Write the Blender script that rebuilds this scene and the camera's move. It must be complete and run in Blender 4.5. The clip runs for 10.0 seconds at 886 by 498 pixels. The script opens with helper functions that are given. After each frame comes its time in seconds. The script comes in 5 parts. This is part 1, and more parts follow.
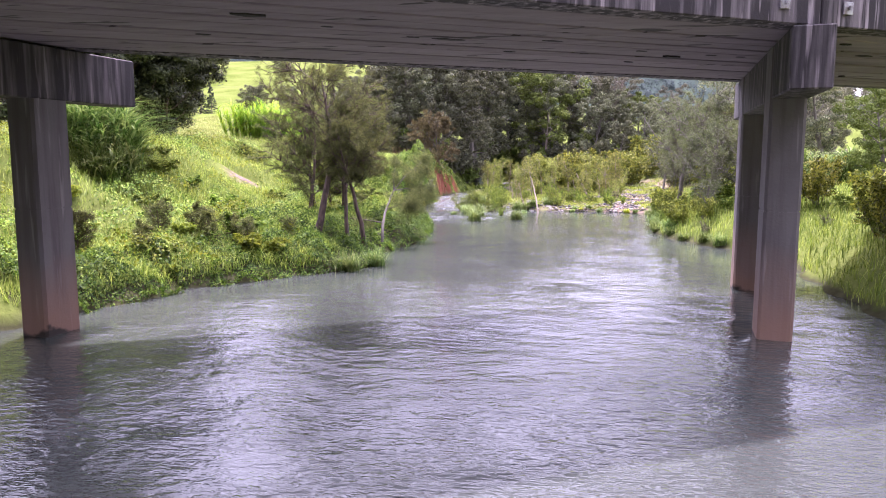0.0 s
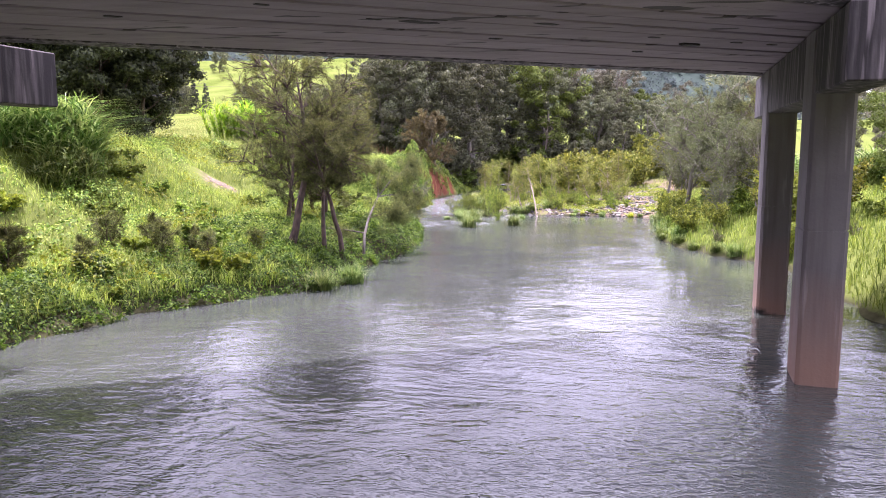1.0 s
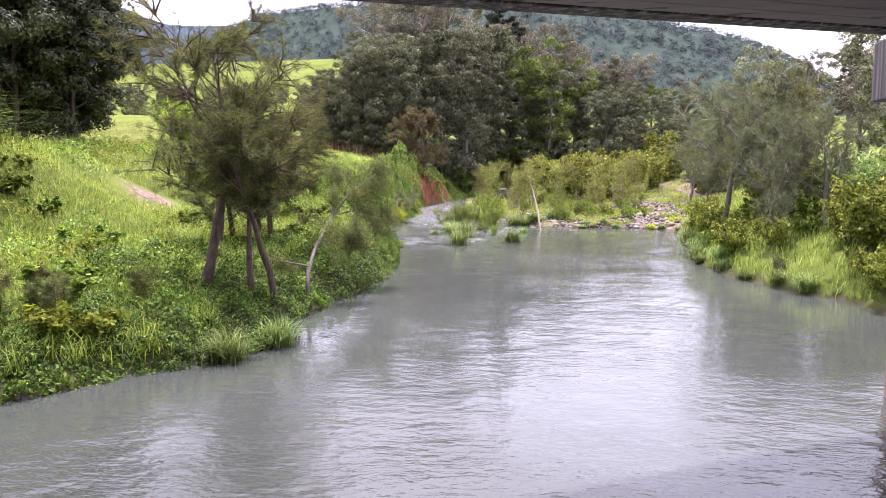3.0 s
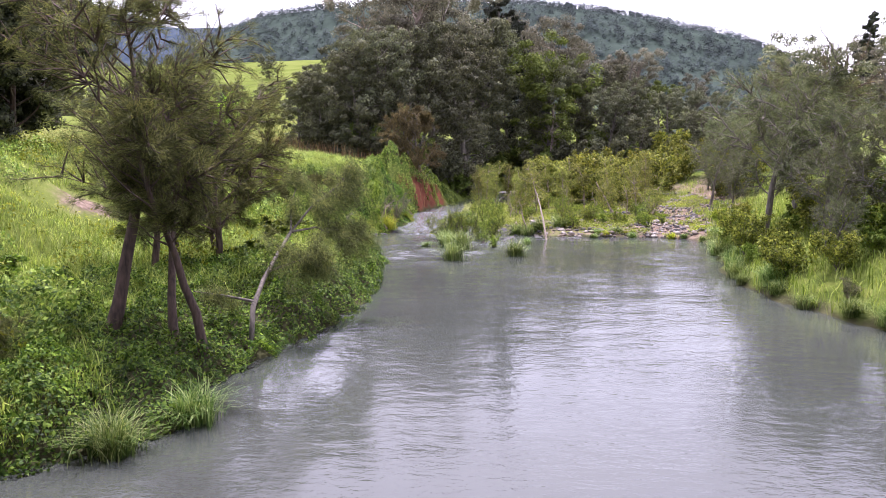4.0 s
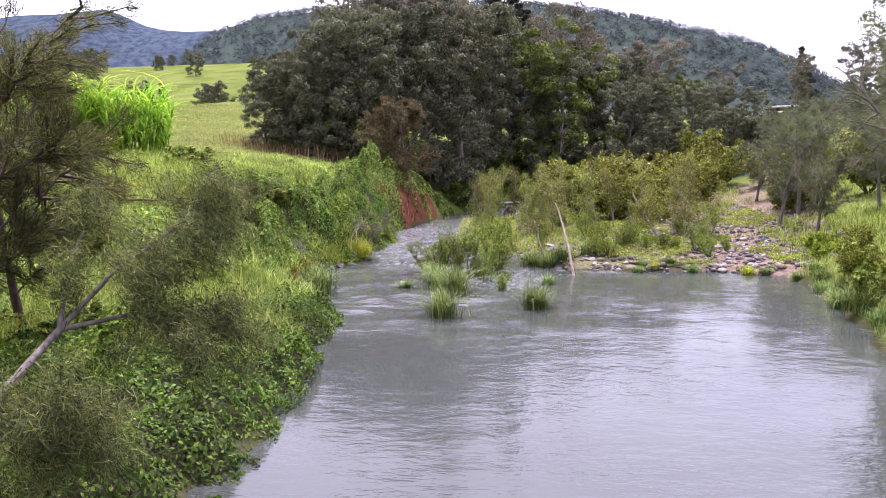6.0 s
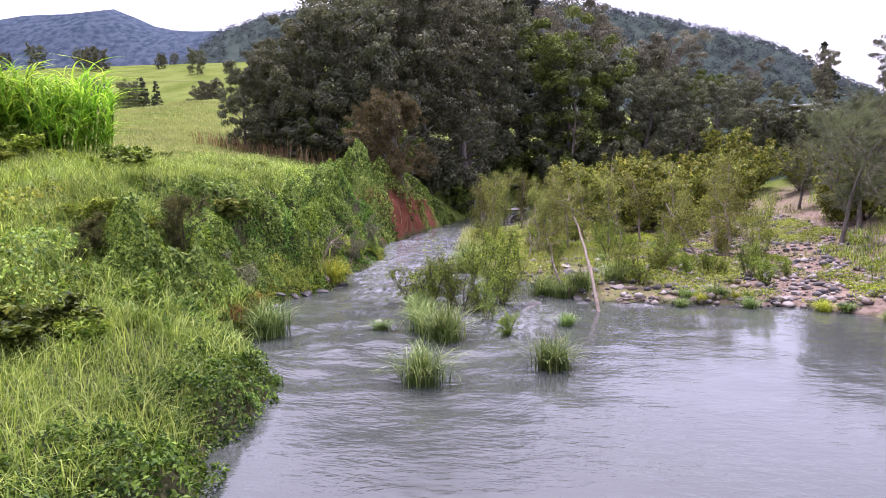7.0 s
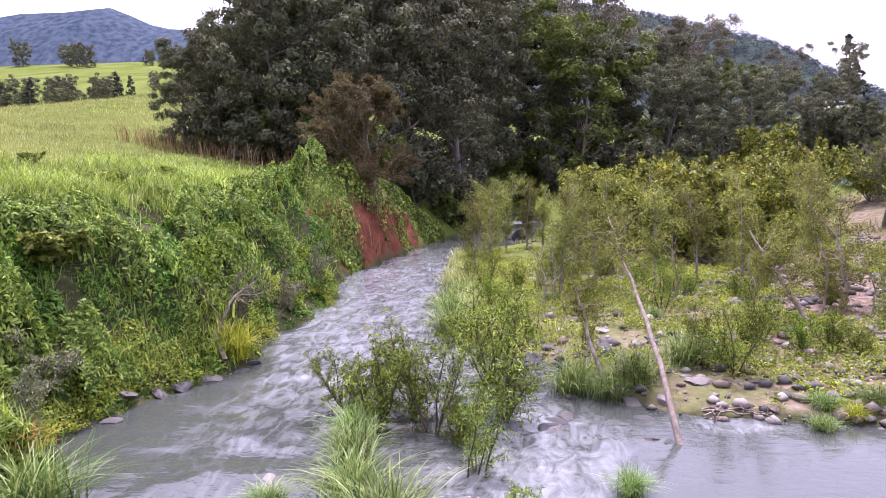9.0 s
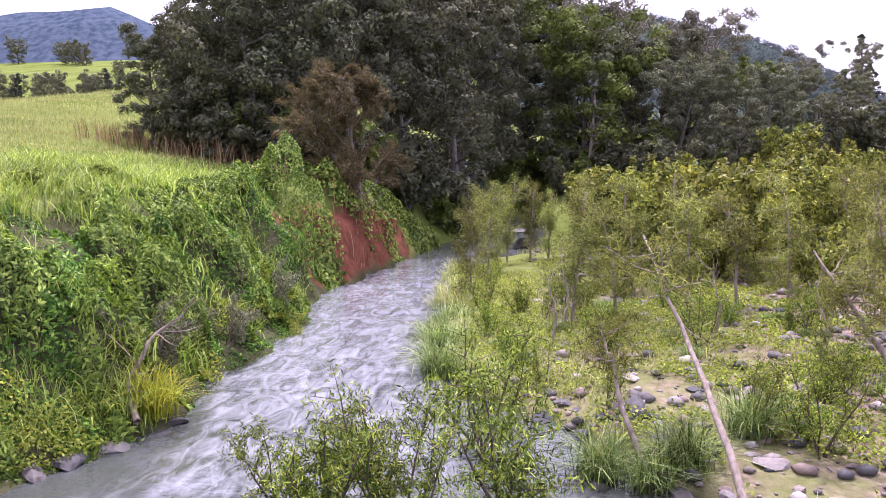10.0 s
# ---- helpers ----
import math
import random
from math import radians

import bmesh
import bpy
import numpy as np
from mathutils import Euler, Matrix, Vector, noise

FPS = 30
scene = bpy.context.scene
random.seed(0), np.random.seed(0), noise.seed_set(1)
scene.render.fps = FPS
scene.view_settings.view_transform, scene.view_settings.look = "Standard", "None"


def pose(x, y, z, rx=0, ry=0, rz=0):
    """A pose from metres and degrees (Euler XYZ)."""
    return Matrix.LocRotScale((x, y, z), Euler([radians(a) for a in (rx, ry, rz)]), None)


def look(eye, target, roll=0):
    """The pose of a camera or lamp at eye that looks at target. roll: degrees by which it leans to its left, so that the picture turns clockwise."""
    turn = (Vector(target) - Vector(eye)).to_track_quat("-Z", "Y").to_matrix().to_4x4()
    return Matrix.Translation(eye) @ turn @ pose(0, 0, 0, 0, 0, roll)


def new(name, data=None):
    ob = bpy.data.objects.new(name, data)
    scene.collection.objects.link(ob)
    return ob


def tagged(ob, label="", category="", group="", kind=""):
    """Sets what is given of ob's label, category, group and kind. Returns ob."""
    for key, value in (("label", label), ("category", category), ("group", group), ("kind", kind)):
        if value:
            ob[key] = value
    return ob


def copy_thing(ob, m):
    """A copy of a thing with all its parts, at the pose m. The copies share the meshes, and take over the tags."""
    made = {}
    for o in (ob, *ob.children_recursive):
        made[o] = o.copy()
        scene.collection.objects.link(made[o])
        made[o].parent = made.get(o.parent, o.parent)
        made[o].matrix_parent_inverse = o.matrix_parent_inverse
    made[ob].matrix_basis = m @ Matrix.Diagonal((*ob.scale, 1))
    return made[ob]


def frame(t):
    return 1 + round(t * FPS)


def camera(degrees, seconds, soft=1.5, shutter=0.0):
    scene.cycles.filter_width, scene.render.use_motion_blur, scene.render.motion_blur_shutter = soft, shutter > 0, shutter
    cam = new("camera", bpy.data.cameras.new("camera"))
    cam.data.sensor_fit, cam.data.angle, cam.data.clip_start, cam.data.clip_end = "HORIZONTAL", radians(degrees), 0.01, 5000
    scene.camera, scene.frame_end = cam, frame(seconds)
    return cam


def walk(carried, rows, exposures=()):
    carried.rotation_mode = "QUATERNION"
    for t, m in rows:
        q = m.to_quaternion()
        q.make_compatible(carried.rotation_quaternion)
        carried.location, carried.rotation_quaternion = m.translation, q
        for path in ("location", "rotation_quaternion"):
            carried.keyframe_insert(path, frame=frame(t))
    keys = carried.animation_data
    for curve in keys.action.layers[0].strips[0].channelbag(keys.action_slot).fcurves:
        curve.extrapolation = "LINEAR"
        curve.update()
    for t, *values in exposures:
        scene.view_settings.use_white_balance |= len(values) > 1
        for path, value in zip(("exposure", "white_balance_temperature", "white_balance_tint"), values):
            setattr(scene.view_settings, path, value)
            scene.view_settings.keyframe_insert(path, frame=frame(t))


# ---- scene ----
cam = camera(62.2, 10.0, soft=0.95)
PATH = [
    (0, (4.078, -14.298, 3.871), (3.831, -12.33, 3.618), 0.1),
    (0.5, (4.197, -13.027, 3.965), (3.947, -11.06, 3.709), 0.0),
    (1, (4.244, -11.542, 4.037), (3.993, -9.575, 3.781), -0.1),
    (1.5, (4.259, -10.1, 4.103), (4.005, -8.133, 3.845), -0.2),
    (2, (4.289, -8.337, 4.119), (4.031, -6.371, 3.862), -0.3),
    (2.5, (4.259, -6.422, 4.126), (4.001, -4.455, 3.87), -0.4),
    (3.8, (3.932, -0.636, 4.105), (3.675, 1.332, 3.855), -0.9),
    (4, (3.864, 0.332, 4.108), (3.608, 2.299, 3.858), -0.9),
    (4.5, (3.65, 2.713, 4.104), (3.396, 4.681, 3.856), -1.0),
    (5, (3.441, 5.255, 4.104), (3.188, 7.224, 3.859), -1.0),
    (5.5, (3.21, 7.643, 4.07), (2.962, 9.613, 3.829), -1.0),
    (6.8, (2.781, 14.899, 4.152), (2.513, 16.867, 3.913), -0.7),
    (7, (2.777, 15.948, 4.173), (2.505, 17.915, 3.934), -0.8),
    (7.5, (2.625, 18.407, 4.231), (2.355, 20.374, 3.992), -0.8),
    (8, (2.445, 20.85, 4.285), (2.176, 22.818, 4.046), -0.8),
    (8.5, (2.309, 22.988, 4.307), (2.042, 24.955, 4.069), -0.7),
    (9, (2.197, 25.11, 4.303), (1.929, 27.078, 4.064), -0.7),
    (9.5, (2.094, 26.955, 4.273), (1.826, 28.923, 4.036), -0.6),
    (10, (1.971, 28.781, 4.26), (1.704, 30.749, 4.025), -0.3),
]
walk(cam, [(t, look(eye, target, roll)) for t, eye, target, roll in PATH], [(0, 1.0, 5700, 38), (2.5, 0.86, 5950, 29), (4, 0.36, 5850, 30), (5.5, 0.31, 5800, 32), (7.5, 0.07, 5650, 36), (10, 0.38, 5650, 39)])

# ---------------------------------------------------------------- light
SUN_ELEV, SUN_AZ = radians(69), radians(-10)      # azimuth from +y towards +x
sun_dir = Vector((math.sin(SUN_AZ) * math.cos(SUN_ELEV), math.cos(SUN_AZ) * math.cos(SUN_ELEV), math.sin(SUN_ELEV)))
world = bpy.data.worlds.new("hazy_sky")
scene.world = world
world.use_nodes = True
wn, wl = world.node_tree.nodes, world.node_tree.links
wn.clear()
sky = wn.new("ShaderNodeTexSky")
sky.sky_type, sky.sun_disc, sky.sun_elevation, sky.sun_rotation = "NISHITA", False, SUN_ELEV, SUN_AZ
sky.dust_density, sky.air_density = 8.0, 1.0
bg_sky, bg_haze, add_bg, out_w = wn.new("ShaderNodeBackground"), wn.new("ShaderNodeBackground"), wn.new("ShaderNodeAddShader"), wn.new("ShaderNodeOutputWorld")
bg_sky.inputs[1].default_value = 0.13
bg_haze.inputs[0].default_value, bg_haze.inputs[1].default_value = (1.0, 0.97, 0.995, 1), 1.25
wl.new(sky.outputs[0], bg_sky.inputs[0])
wl.new(bg_sky.outputs[0], add_bg.inputs[0])
wl.new(bg_haze.outputs[0], add_bg.inputs[1])
wl.new(add_bg.outputs[0], out_w.inputs[0])
sun = new("sun", bpy.data.lights.new("sun", "SUN"))
sun.data.energy, sun.data.angle, sun.data.color = 5.0, radians(2.0), (1.0, 0.96, 0.88)
sun.matrix_world = look(tuple(sun_dir * 60), (0, 0, 0))

# ---------------------------------------------------------------- helpers
R = np.random.default_rng(7)


def mesh_np(name, verts, tris=None, quads=None, mats=(), smooth=False):
    """One mesh from arrays of vertices, triangles and quads."""
    me = bpy.data.meshes.new(name)
    verts = np.asarray(verts, dtype=np.float32).reshape(-1, 3)
    tris = np.zeros((0, 3), np.int32) if tris is None or len(tris) == 0 else np.asarray(tris, np.int32).reshape(-1, 3)
    quads = np.zeros((0, 4), np.int32) if quads is None or len(quads) == 0 else np.asarray(quads, np.int32).reshape(-1, 4)
    me.vertices.add(len(verts))
    me.vertices.foreach_set("co", verts.ravel())
    me.loops.add(3 * len(tris) + 4 * len(quads))
    me.loops.foreach_set("vertex_index", np.concatenate([tris.ravel(), quads.ravel()]))
    me.polygons.add(len(tris) + len(quads))
    starts = np.concatenate([np.arange(len(tris)) * 3, 3 * len(tris) + np.arange(len(quads)) * 4]).astype(np.int32)
    me.polygons.foreach_set("loop_start", starts)
    if smooth:
        me.polygons.foreach_set("use_smooth", np.ones(len(starts), bool))
    me.update(calc_edges=True)
    for m in mats:
        me.materials.append(m)
    return me


class Buf:
    """Gathers vertices and faces of one mesh."""

    def __init__(self):
        self.v, self.t, self.q, self.n = [], [], [], 0

    def add(self, v, t=None, q=None):
        v = np.asarray(v, float).reshape(-1, 3)
        if t is not None and len(t):
            self.t.append(np.asarray(t).reshape(-1, 3) + self.n)
        if q is not None and len(q):
            self.q.append(np.asarray(q).reshape(-1, 4) + self.n)
        self.v.append(v)
        self.n += len(v)

    def mesh(self, name, mat, smooth=False):
        return mesh_np(name, np.concatenate(self.v) if self.v else np.zeros((0, 3)), np.concatenate(self.t) if self.t else None,
                       np.concatenate(self.q) if self.q else None, (mat,), smooth)


def tube(buf, pts, radii, sides=6):
    """A tapered tube along a polyline."""
    pts, radii = np.asarray(pts, float), np.asarray(radii, float)
    d = np.gradient(pts, axis=0)
    d /= np.linalg.norm(d, axis=1)[:, None] + 1e-9
    up = np.where(np.abs(d[:, 2:3]) > 0.9, [[1.0, 0, 0]], [[0, 0, 1.0]])
    a = np.cross(d, up)
    a /= np.linalg.norm(a, axis=1)[:, None] + 1e-9
    b = np.cross(d, a)
    ang = np.arange(sides) / sides * 2 * np.pi
    ring = a[:, None] * np.cos(ang)[None, :, None] + b[:, None] * np.sin(ang)[None, :, None]
    v = (pts[:, None] + ring * radii[:, None, None]).reshape(-1, 3)
    i = np.arange(len(pts) - 1)[:, None] * sides
    j = np.arange(sides)[None]
    k = (j + 1) % sides
    q = np.stack([i + j, i + k, i + sides + k, i + sides + j], -1).reshape(-1, 4)
    buf.add(v, None, q)


def unit(v):
    return v / (np.linalg.norm(v, axis=-1, keepdims=True) + 1e-9)


def leaves(buf, centres, axis, length, width, rng):
    """Diamond-shaped leaves: centres (n,3), axis (n,3), length and width (n)."""
    n = len(centres)
    axis = unit(axis)
    side = unit(np.cross(axis, rng.normal(size=(n, 3))))
    lift = np.cross(axis, side) * (width * 0.25)[:, None]
    a = centres - axis * (length / 2)[:, None]
    c = centres + axis * (length / 2)[:, None]
    b = centres + side * (width / 2)[:, None] + lift
    d = centres - side * (width / 2)[:, None] + lift
    v = np.stack([a, b, c, d], 1).reshape(-1, 3)
    q = np.arange(4 * n).reshape(-1, 4)
    buf.add(v, None, q)


def slivers(buf, centres, axis, length, width, rng):
    """Needles and small far leaves, one triangle each."""
    n = len(centres)
    axis = unit(axis)
    side = unit(np.cross(axis, rng.normal(size=(n, 3)))) * (width / 2)[:, None]
    foot = centres - axis * (length / 2)[:, None]
    v = np.stack([foot - side, foot + side, centres + axis * (length / 2)[:, None]], 1).reshape(-1, 3)
    buf.add(v, np.arange(3 * n).reshape(-1, 3))


def shell_leaves(buf, centres, normal, length, width, rng, loose=0.4):
    """Small leaves lying roughly across the given outward directions, as on the skin of a leafy clump."""
    n = len(centres)
    nrm = unit(normal + rng.normal(size=(n, 3)) * loose)
    axis = unit(np.cross(nrm, rng.normal(size=(n, 3))))
    side = np.cross(nrm, axis) * (width / 2)[:, None]
    foot = centres - axis * (length / 2)[:, None]
    v = np.stack([foot - side, foot + side, centres + axis * (length / 2)[:, None]], 1).reshape(-1, 3)
    buf.add(v, np.arange(3 * n).reshape(-1, 3))


def blades(buf, base, height, bend, width, rng, segs=2):
    """Grass blades that bow over: base (n,3), height (n), bend (n) as a share of the height, width (n)."""
    n = len(base)
    az = rng.uniform(0, 2 * np.pi, n)
    out = np.stack([np.cos(az), np.sin(az), np.zeros(n)], 1)
    side = np.stack([-np.sin(az), np.cos(az), np.zeros(n)], 1)
    rows = []
    for k in range(segs + 1):
        f = k / segs
        p = base + out * (height * bend * f ** 2)[:, None] + np.array([0, 0, 1.0]) * (height * (f - 0.45 * np.minimum(bend, 1.3) * f ** 2.4))[:, None]
        if k < segs:
            w = width * (1 - 0.55 * f)
            rows += [p - side * (w / 2)[:, None], p + side * (w / 2)[:, None]]
        else:
            rows.append(p)
    m = len(rows)
    v = np.stack(rows, 1).reshape(-1, 3)
    o = np.arange(n)[:, None] * m
    q = [o + np.array([[2 * k, 2 * k + 1, 2 * k + 3, 2 * k + 2]]) for k in range(segs - 1)]
    t = o + np.array([[m - 3, m - 2, m - 1]])
    buf.add(v, t, np.concatenate(q) if q else None)


def part(name, me, parent, label=""):
    ob = new(name, me)
    ob.parent = parent
    if label:
        ob["label"] = label
    return ob


def thing(name, label, category, group="", kind="", at=None):
    ob = new(name)
    ob.empty_display_size = 0.2
    if at is not None:
        ob.matrix_basis = at
    return tagged(ob, label, category, group, kind)


# ---------------------------------------------------------------- materials
def material(name):
    m = bpy.data.materials.new(name)
    m.use_nodes = True
    n = m.node_tree.nodes
    return m, n, m.node_tree.links, n["Principled BSDF"]


def noise_of(n, l, scale, detail=4.0, vec=None, rough=0.55):
    t = n.new("ShaderNodeTexNoise")
    t.inputs["Scale"].default_value, t.inputs["Detail"].default_value, t.inputs["Roughness"].default_value = scale, detail, rough
    if vec is not None:
        l.new(vec, t.inputs["Vector"])
    return t.outputs[0]


def ramp_of(n, l, fac, stops):
    r = n.new("ShaderNodeValToRGB")
    while len(r.color_ramp.elements) < len(stops):
        r.color_ramp.elements.new(0.5)
    for e, (p, c) in zip(r.color_ramp.elements, stops):
        e.position, e.color = p, (*c, 1)
    l.new(fac, r.inputs[0])
    return r.outputs[0]


def mix_of(n, l, fac, a, b, blend="MIX"):
    x = n.new("ShaderNodeMix")
    x.data_type, x.blend_type = "RGBA", blend
    for sock, val in ((x.inputs[0], fac), (x.inputs[6], a), (x.inputs[7], b)):
        if isinstance(val, (int, float)):
            sock.default_value = val
        elif isinstance(val, tuple):
            sock.default_value = (*val, 1)
        else:
            l.new(val, sock)
    return x.outputs[2]


def position_of(n, l, scale=(1, 1, 1)):
    g, mp = n.new("ShaderNodeNewGeometry"), n.new("ShaderNodeMapping")
    mp.inputs["Scale"].default_value = scale
    l.new(g.outputs["Position"], mp.inputs["Vector"])
    return mp.outputs[0]


def math_of(n, l, op, a, b=0.0, clamp=False):
    m = n.new("ShaderNodeMath")
    m.operation, m.use_clamp = op, clamp
    for sock, val in zip(m.inputs, (a, b)):
        if isinstance(val, (int, float)):
            sock.default_value = val
        else:
            l.new(val, sock)
    return m.outputs[0]


def bump_of(n, l, height, bsdf, strength=0.5, distance=0.02):
    b = n.new("ShaderNodeBump")
    b.inputs["Strength"].default_value, b.inputs["Distance"].default_value = strength, distance
    l.new(height, b.inputs["Height"])
    l.new(b.outputs[0], bsdf.inputs["Normal"])


def leaf_material(name, dark, mid, light, translucent=0.35, patch=0.25, rough=0.5):
    """Leaves: a shade of its own for each leaf, patches at a larger scale, light coming through."""
    m, n, l, p = material(name)
    g = n.new("ShaderNodeNewGeometry")
    col = ramp_of(n, l, g.outputs["Random Per Island"], [(0.0, tuple(0.7 * c for c in dark)), (0.45, mid), (0.85, light), (1.0, tuple(min(0.75, 1.45 * c) for c in light))])
    oi = n.new("ShaderNodeObjectInfo")
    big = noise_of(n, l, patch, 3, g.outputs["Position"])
    hsv = n.new("ShaderNodeHueSaturation")
    l.new(col, hsv.inputs["Color"])
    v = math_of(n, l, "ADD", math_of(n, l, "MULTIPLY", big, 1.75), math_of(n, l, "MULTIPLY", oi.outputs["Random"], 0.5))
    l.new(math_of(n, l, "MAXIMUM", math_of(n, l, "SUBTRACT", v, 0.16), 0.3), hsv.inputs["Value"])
    l.new(math_of(n, l, "ADD", math_of(n, l, "MULTIPLY", oi.outputs["Random"], 0.03), 0.485), hsv.inputs["Hue"])
    l.new(hsv.outputs[0], p.inputs["Base Color"])
    p.inputs["Roughness"].default_value = rough
    p.inputs["Specular IOR Level"].default_value = 0.15
    tr, mx = n.new("ShaderNodeBsdfTranslucent"), n.new("ShaderNodeMixShader")
    l.new(mix_of(n, l, 0.5, hsv.outputs[0], (1.0, 0.95, 0.3), "MULTIPLY"), tr.inputs[0])
    mx.inputs[0].default_value = translucent
    l.new(p.outputs[0], mx.inputs[1])
    l.new(tr.outputs[0], mx.inputs[2])
    l.new(mx.outputs[0], n["Material Output"].inputs[0])
    return m


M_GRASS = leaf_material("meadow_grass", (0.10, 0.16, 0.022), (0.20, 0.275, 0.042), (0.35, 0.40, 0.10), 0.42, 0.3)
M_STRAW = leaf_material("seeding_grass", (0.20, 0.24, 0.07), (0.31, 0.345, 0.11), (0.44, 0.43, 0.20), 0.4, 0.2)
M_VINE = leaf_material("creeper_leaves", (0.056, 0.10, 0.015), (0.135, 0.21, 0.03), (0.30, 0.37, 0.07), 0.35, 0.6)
# dark waterside creeper; its colour also paints the shade in the bank's hollows
M_IVY = leaf_material("dark_creeper_hollow_shade", (0.024, 0.066, 0.008), (0.068, 0.155, 0.017), (0.19, 0.31, 0.04), 0.35, 0.9)
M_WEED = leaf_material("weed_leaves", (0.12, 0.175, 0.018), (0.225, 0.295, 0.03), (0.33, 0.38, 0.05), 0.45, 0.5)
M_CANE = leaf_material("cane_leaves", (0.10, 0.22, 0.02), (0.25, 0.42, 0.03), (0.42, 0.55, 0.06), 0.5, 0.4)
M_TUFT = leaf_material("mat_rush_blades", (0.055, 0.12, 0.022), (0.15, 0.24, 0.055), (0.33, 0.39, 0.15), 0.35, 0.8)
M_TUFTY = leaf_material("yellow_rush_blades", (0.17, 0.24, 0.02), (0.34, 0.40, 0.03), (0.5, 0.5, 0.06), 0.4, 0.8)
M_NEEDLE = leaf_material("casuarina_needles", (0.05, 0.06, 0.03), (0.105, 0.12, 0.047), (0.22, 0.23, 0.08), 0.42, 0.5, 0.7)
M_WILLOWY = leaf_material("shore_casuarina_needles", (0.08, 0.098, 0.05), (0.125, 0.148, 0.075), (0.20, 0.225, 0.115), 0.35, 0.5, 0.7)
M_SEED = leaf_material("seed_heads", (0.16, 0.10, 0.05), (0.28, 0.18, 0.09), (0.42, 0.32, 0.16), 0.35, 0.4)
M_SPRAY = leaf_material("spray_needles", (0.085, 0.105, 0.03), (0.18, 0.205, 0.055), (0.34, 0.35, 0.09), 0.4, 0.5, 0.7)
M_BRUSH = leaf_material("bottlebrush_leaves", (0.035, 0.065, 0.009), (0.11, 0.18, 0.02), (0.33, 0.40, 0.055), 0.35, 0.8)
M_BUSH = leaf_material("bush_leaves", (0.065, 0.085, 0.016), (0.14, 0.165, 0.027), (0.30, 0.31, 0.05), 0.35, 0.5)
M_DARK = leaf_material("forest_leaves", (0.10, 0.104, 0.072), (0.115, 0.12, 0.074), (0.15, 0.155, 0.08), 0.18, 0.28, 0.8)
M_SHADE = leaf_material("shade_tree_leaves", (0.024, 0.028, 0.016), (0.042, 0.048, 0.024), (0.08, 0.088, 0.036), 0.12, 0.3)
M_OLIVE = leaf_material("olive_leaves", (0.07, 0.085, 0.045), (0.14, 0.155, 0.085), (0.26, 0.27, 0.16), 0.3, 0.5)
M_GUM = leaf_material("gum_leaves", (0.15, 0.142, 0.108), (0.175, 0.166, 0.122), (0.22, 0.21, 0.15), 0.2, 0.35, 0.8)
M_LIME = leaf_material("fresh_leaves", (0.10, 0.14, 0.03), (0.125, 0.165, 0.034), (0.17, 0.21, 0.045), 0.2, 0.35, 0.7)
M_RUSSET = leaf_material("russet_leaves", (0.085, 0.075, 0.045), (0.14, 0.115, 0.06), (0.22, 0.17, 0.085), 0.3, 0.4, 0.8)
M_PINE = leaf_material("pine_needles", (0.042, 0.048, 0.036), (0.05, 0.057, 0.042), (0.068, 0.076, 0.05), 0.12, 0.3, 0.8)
# distance haze over the hill is mixed into these blue-grey leaves
M_HILL = leaf_material("hazed_hill_forest", (0.085, 0.11, 0.115), (0.072, 0.093, 0.095), (0.06, 0.078, 0.078), 0.3, 0.03, 0.9)


def bark_material(name, a, b):
    m, n, l, p = material(name)
    v = position_of(n, l, (1, 1, 0.25))
    f = noise_of(n, l, 14, 5, v)
    c = ramp_of(n, l, f, [(0.3, a), (0.7, b)])
    l.new(c, p.inputs["Base Color"])
    p.inputs["Roughness"].default_value = 0.9
    bump_of(n, l, f, p, 0.8, 0.03)
    return m


M_BARK = bark_material("dark_bark", (0.035, 0.025, 0.02), (0.13, 0.085, 0.065))
M_PALE = bark_material("pale_bark", (0.15, 0.115, 0.09), (0.36, 0.29, 0.235))
M_GREY = bark_material("grey_bark", (0.07, 0.06, 0.05), (0.22, 0.19, 0.16))


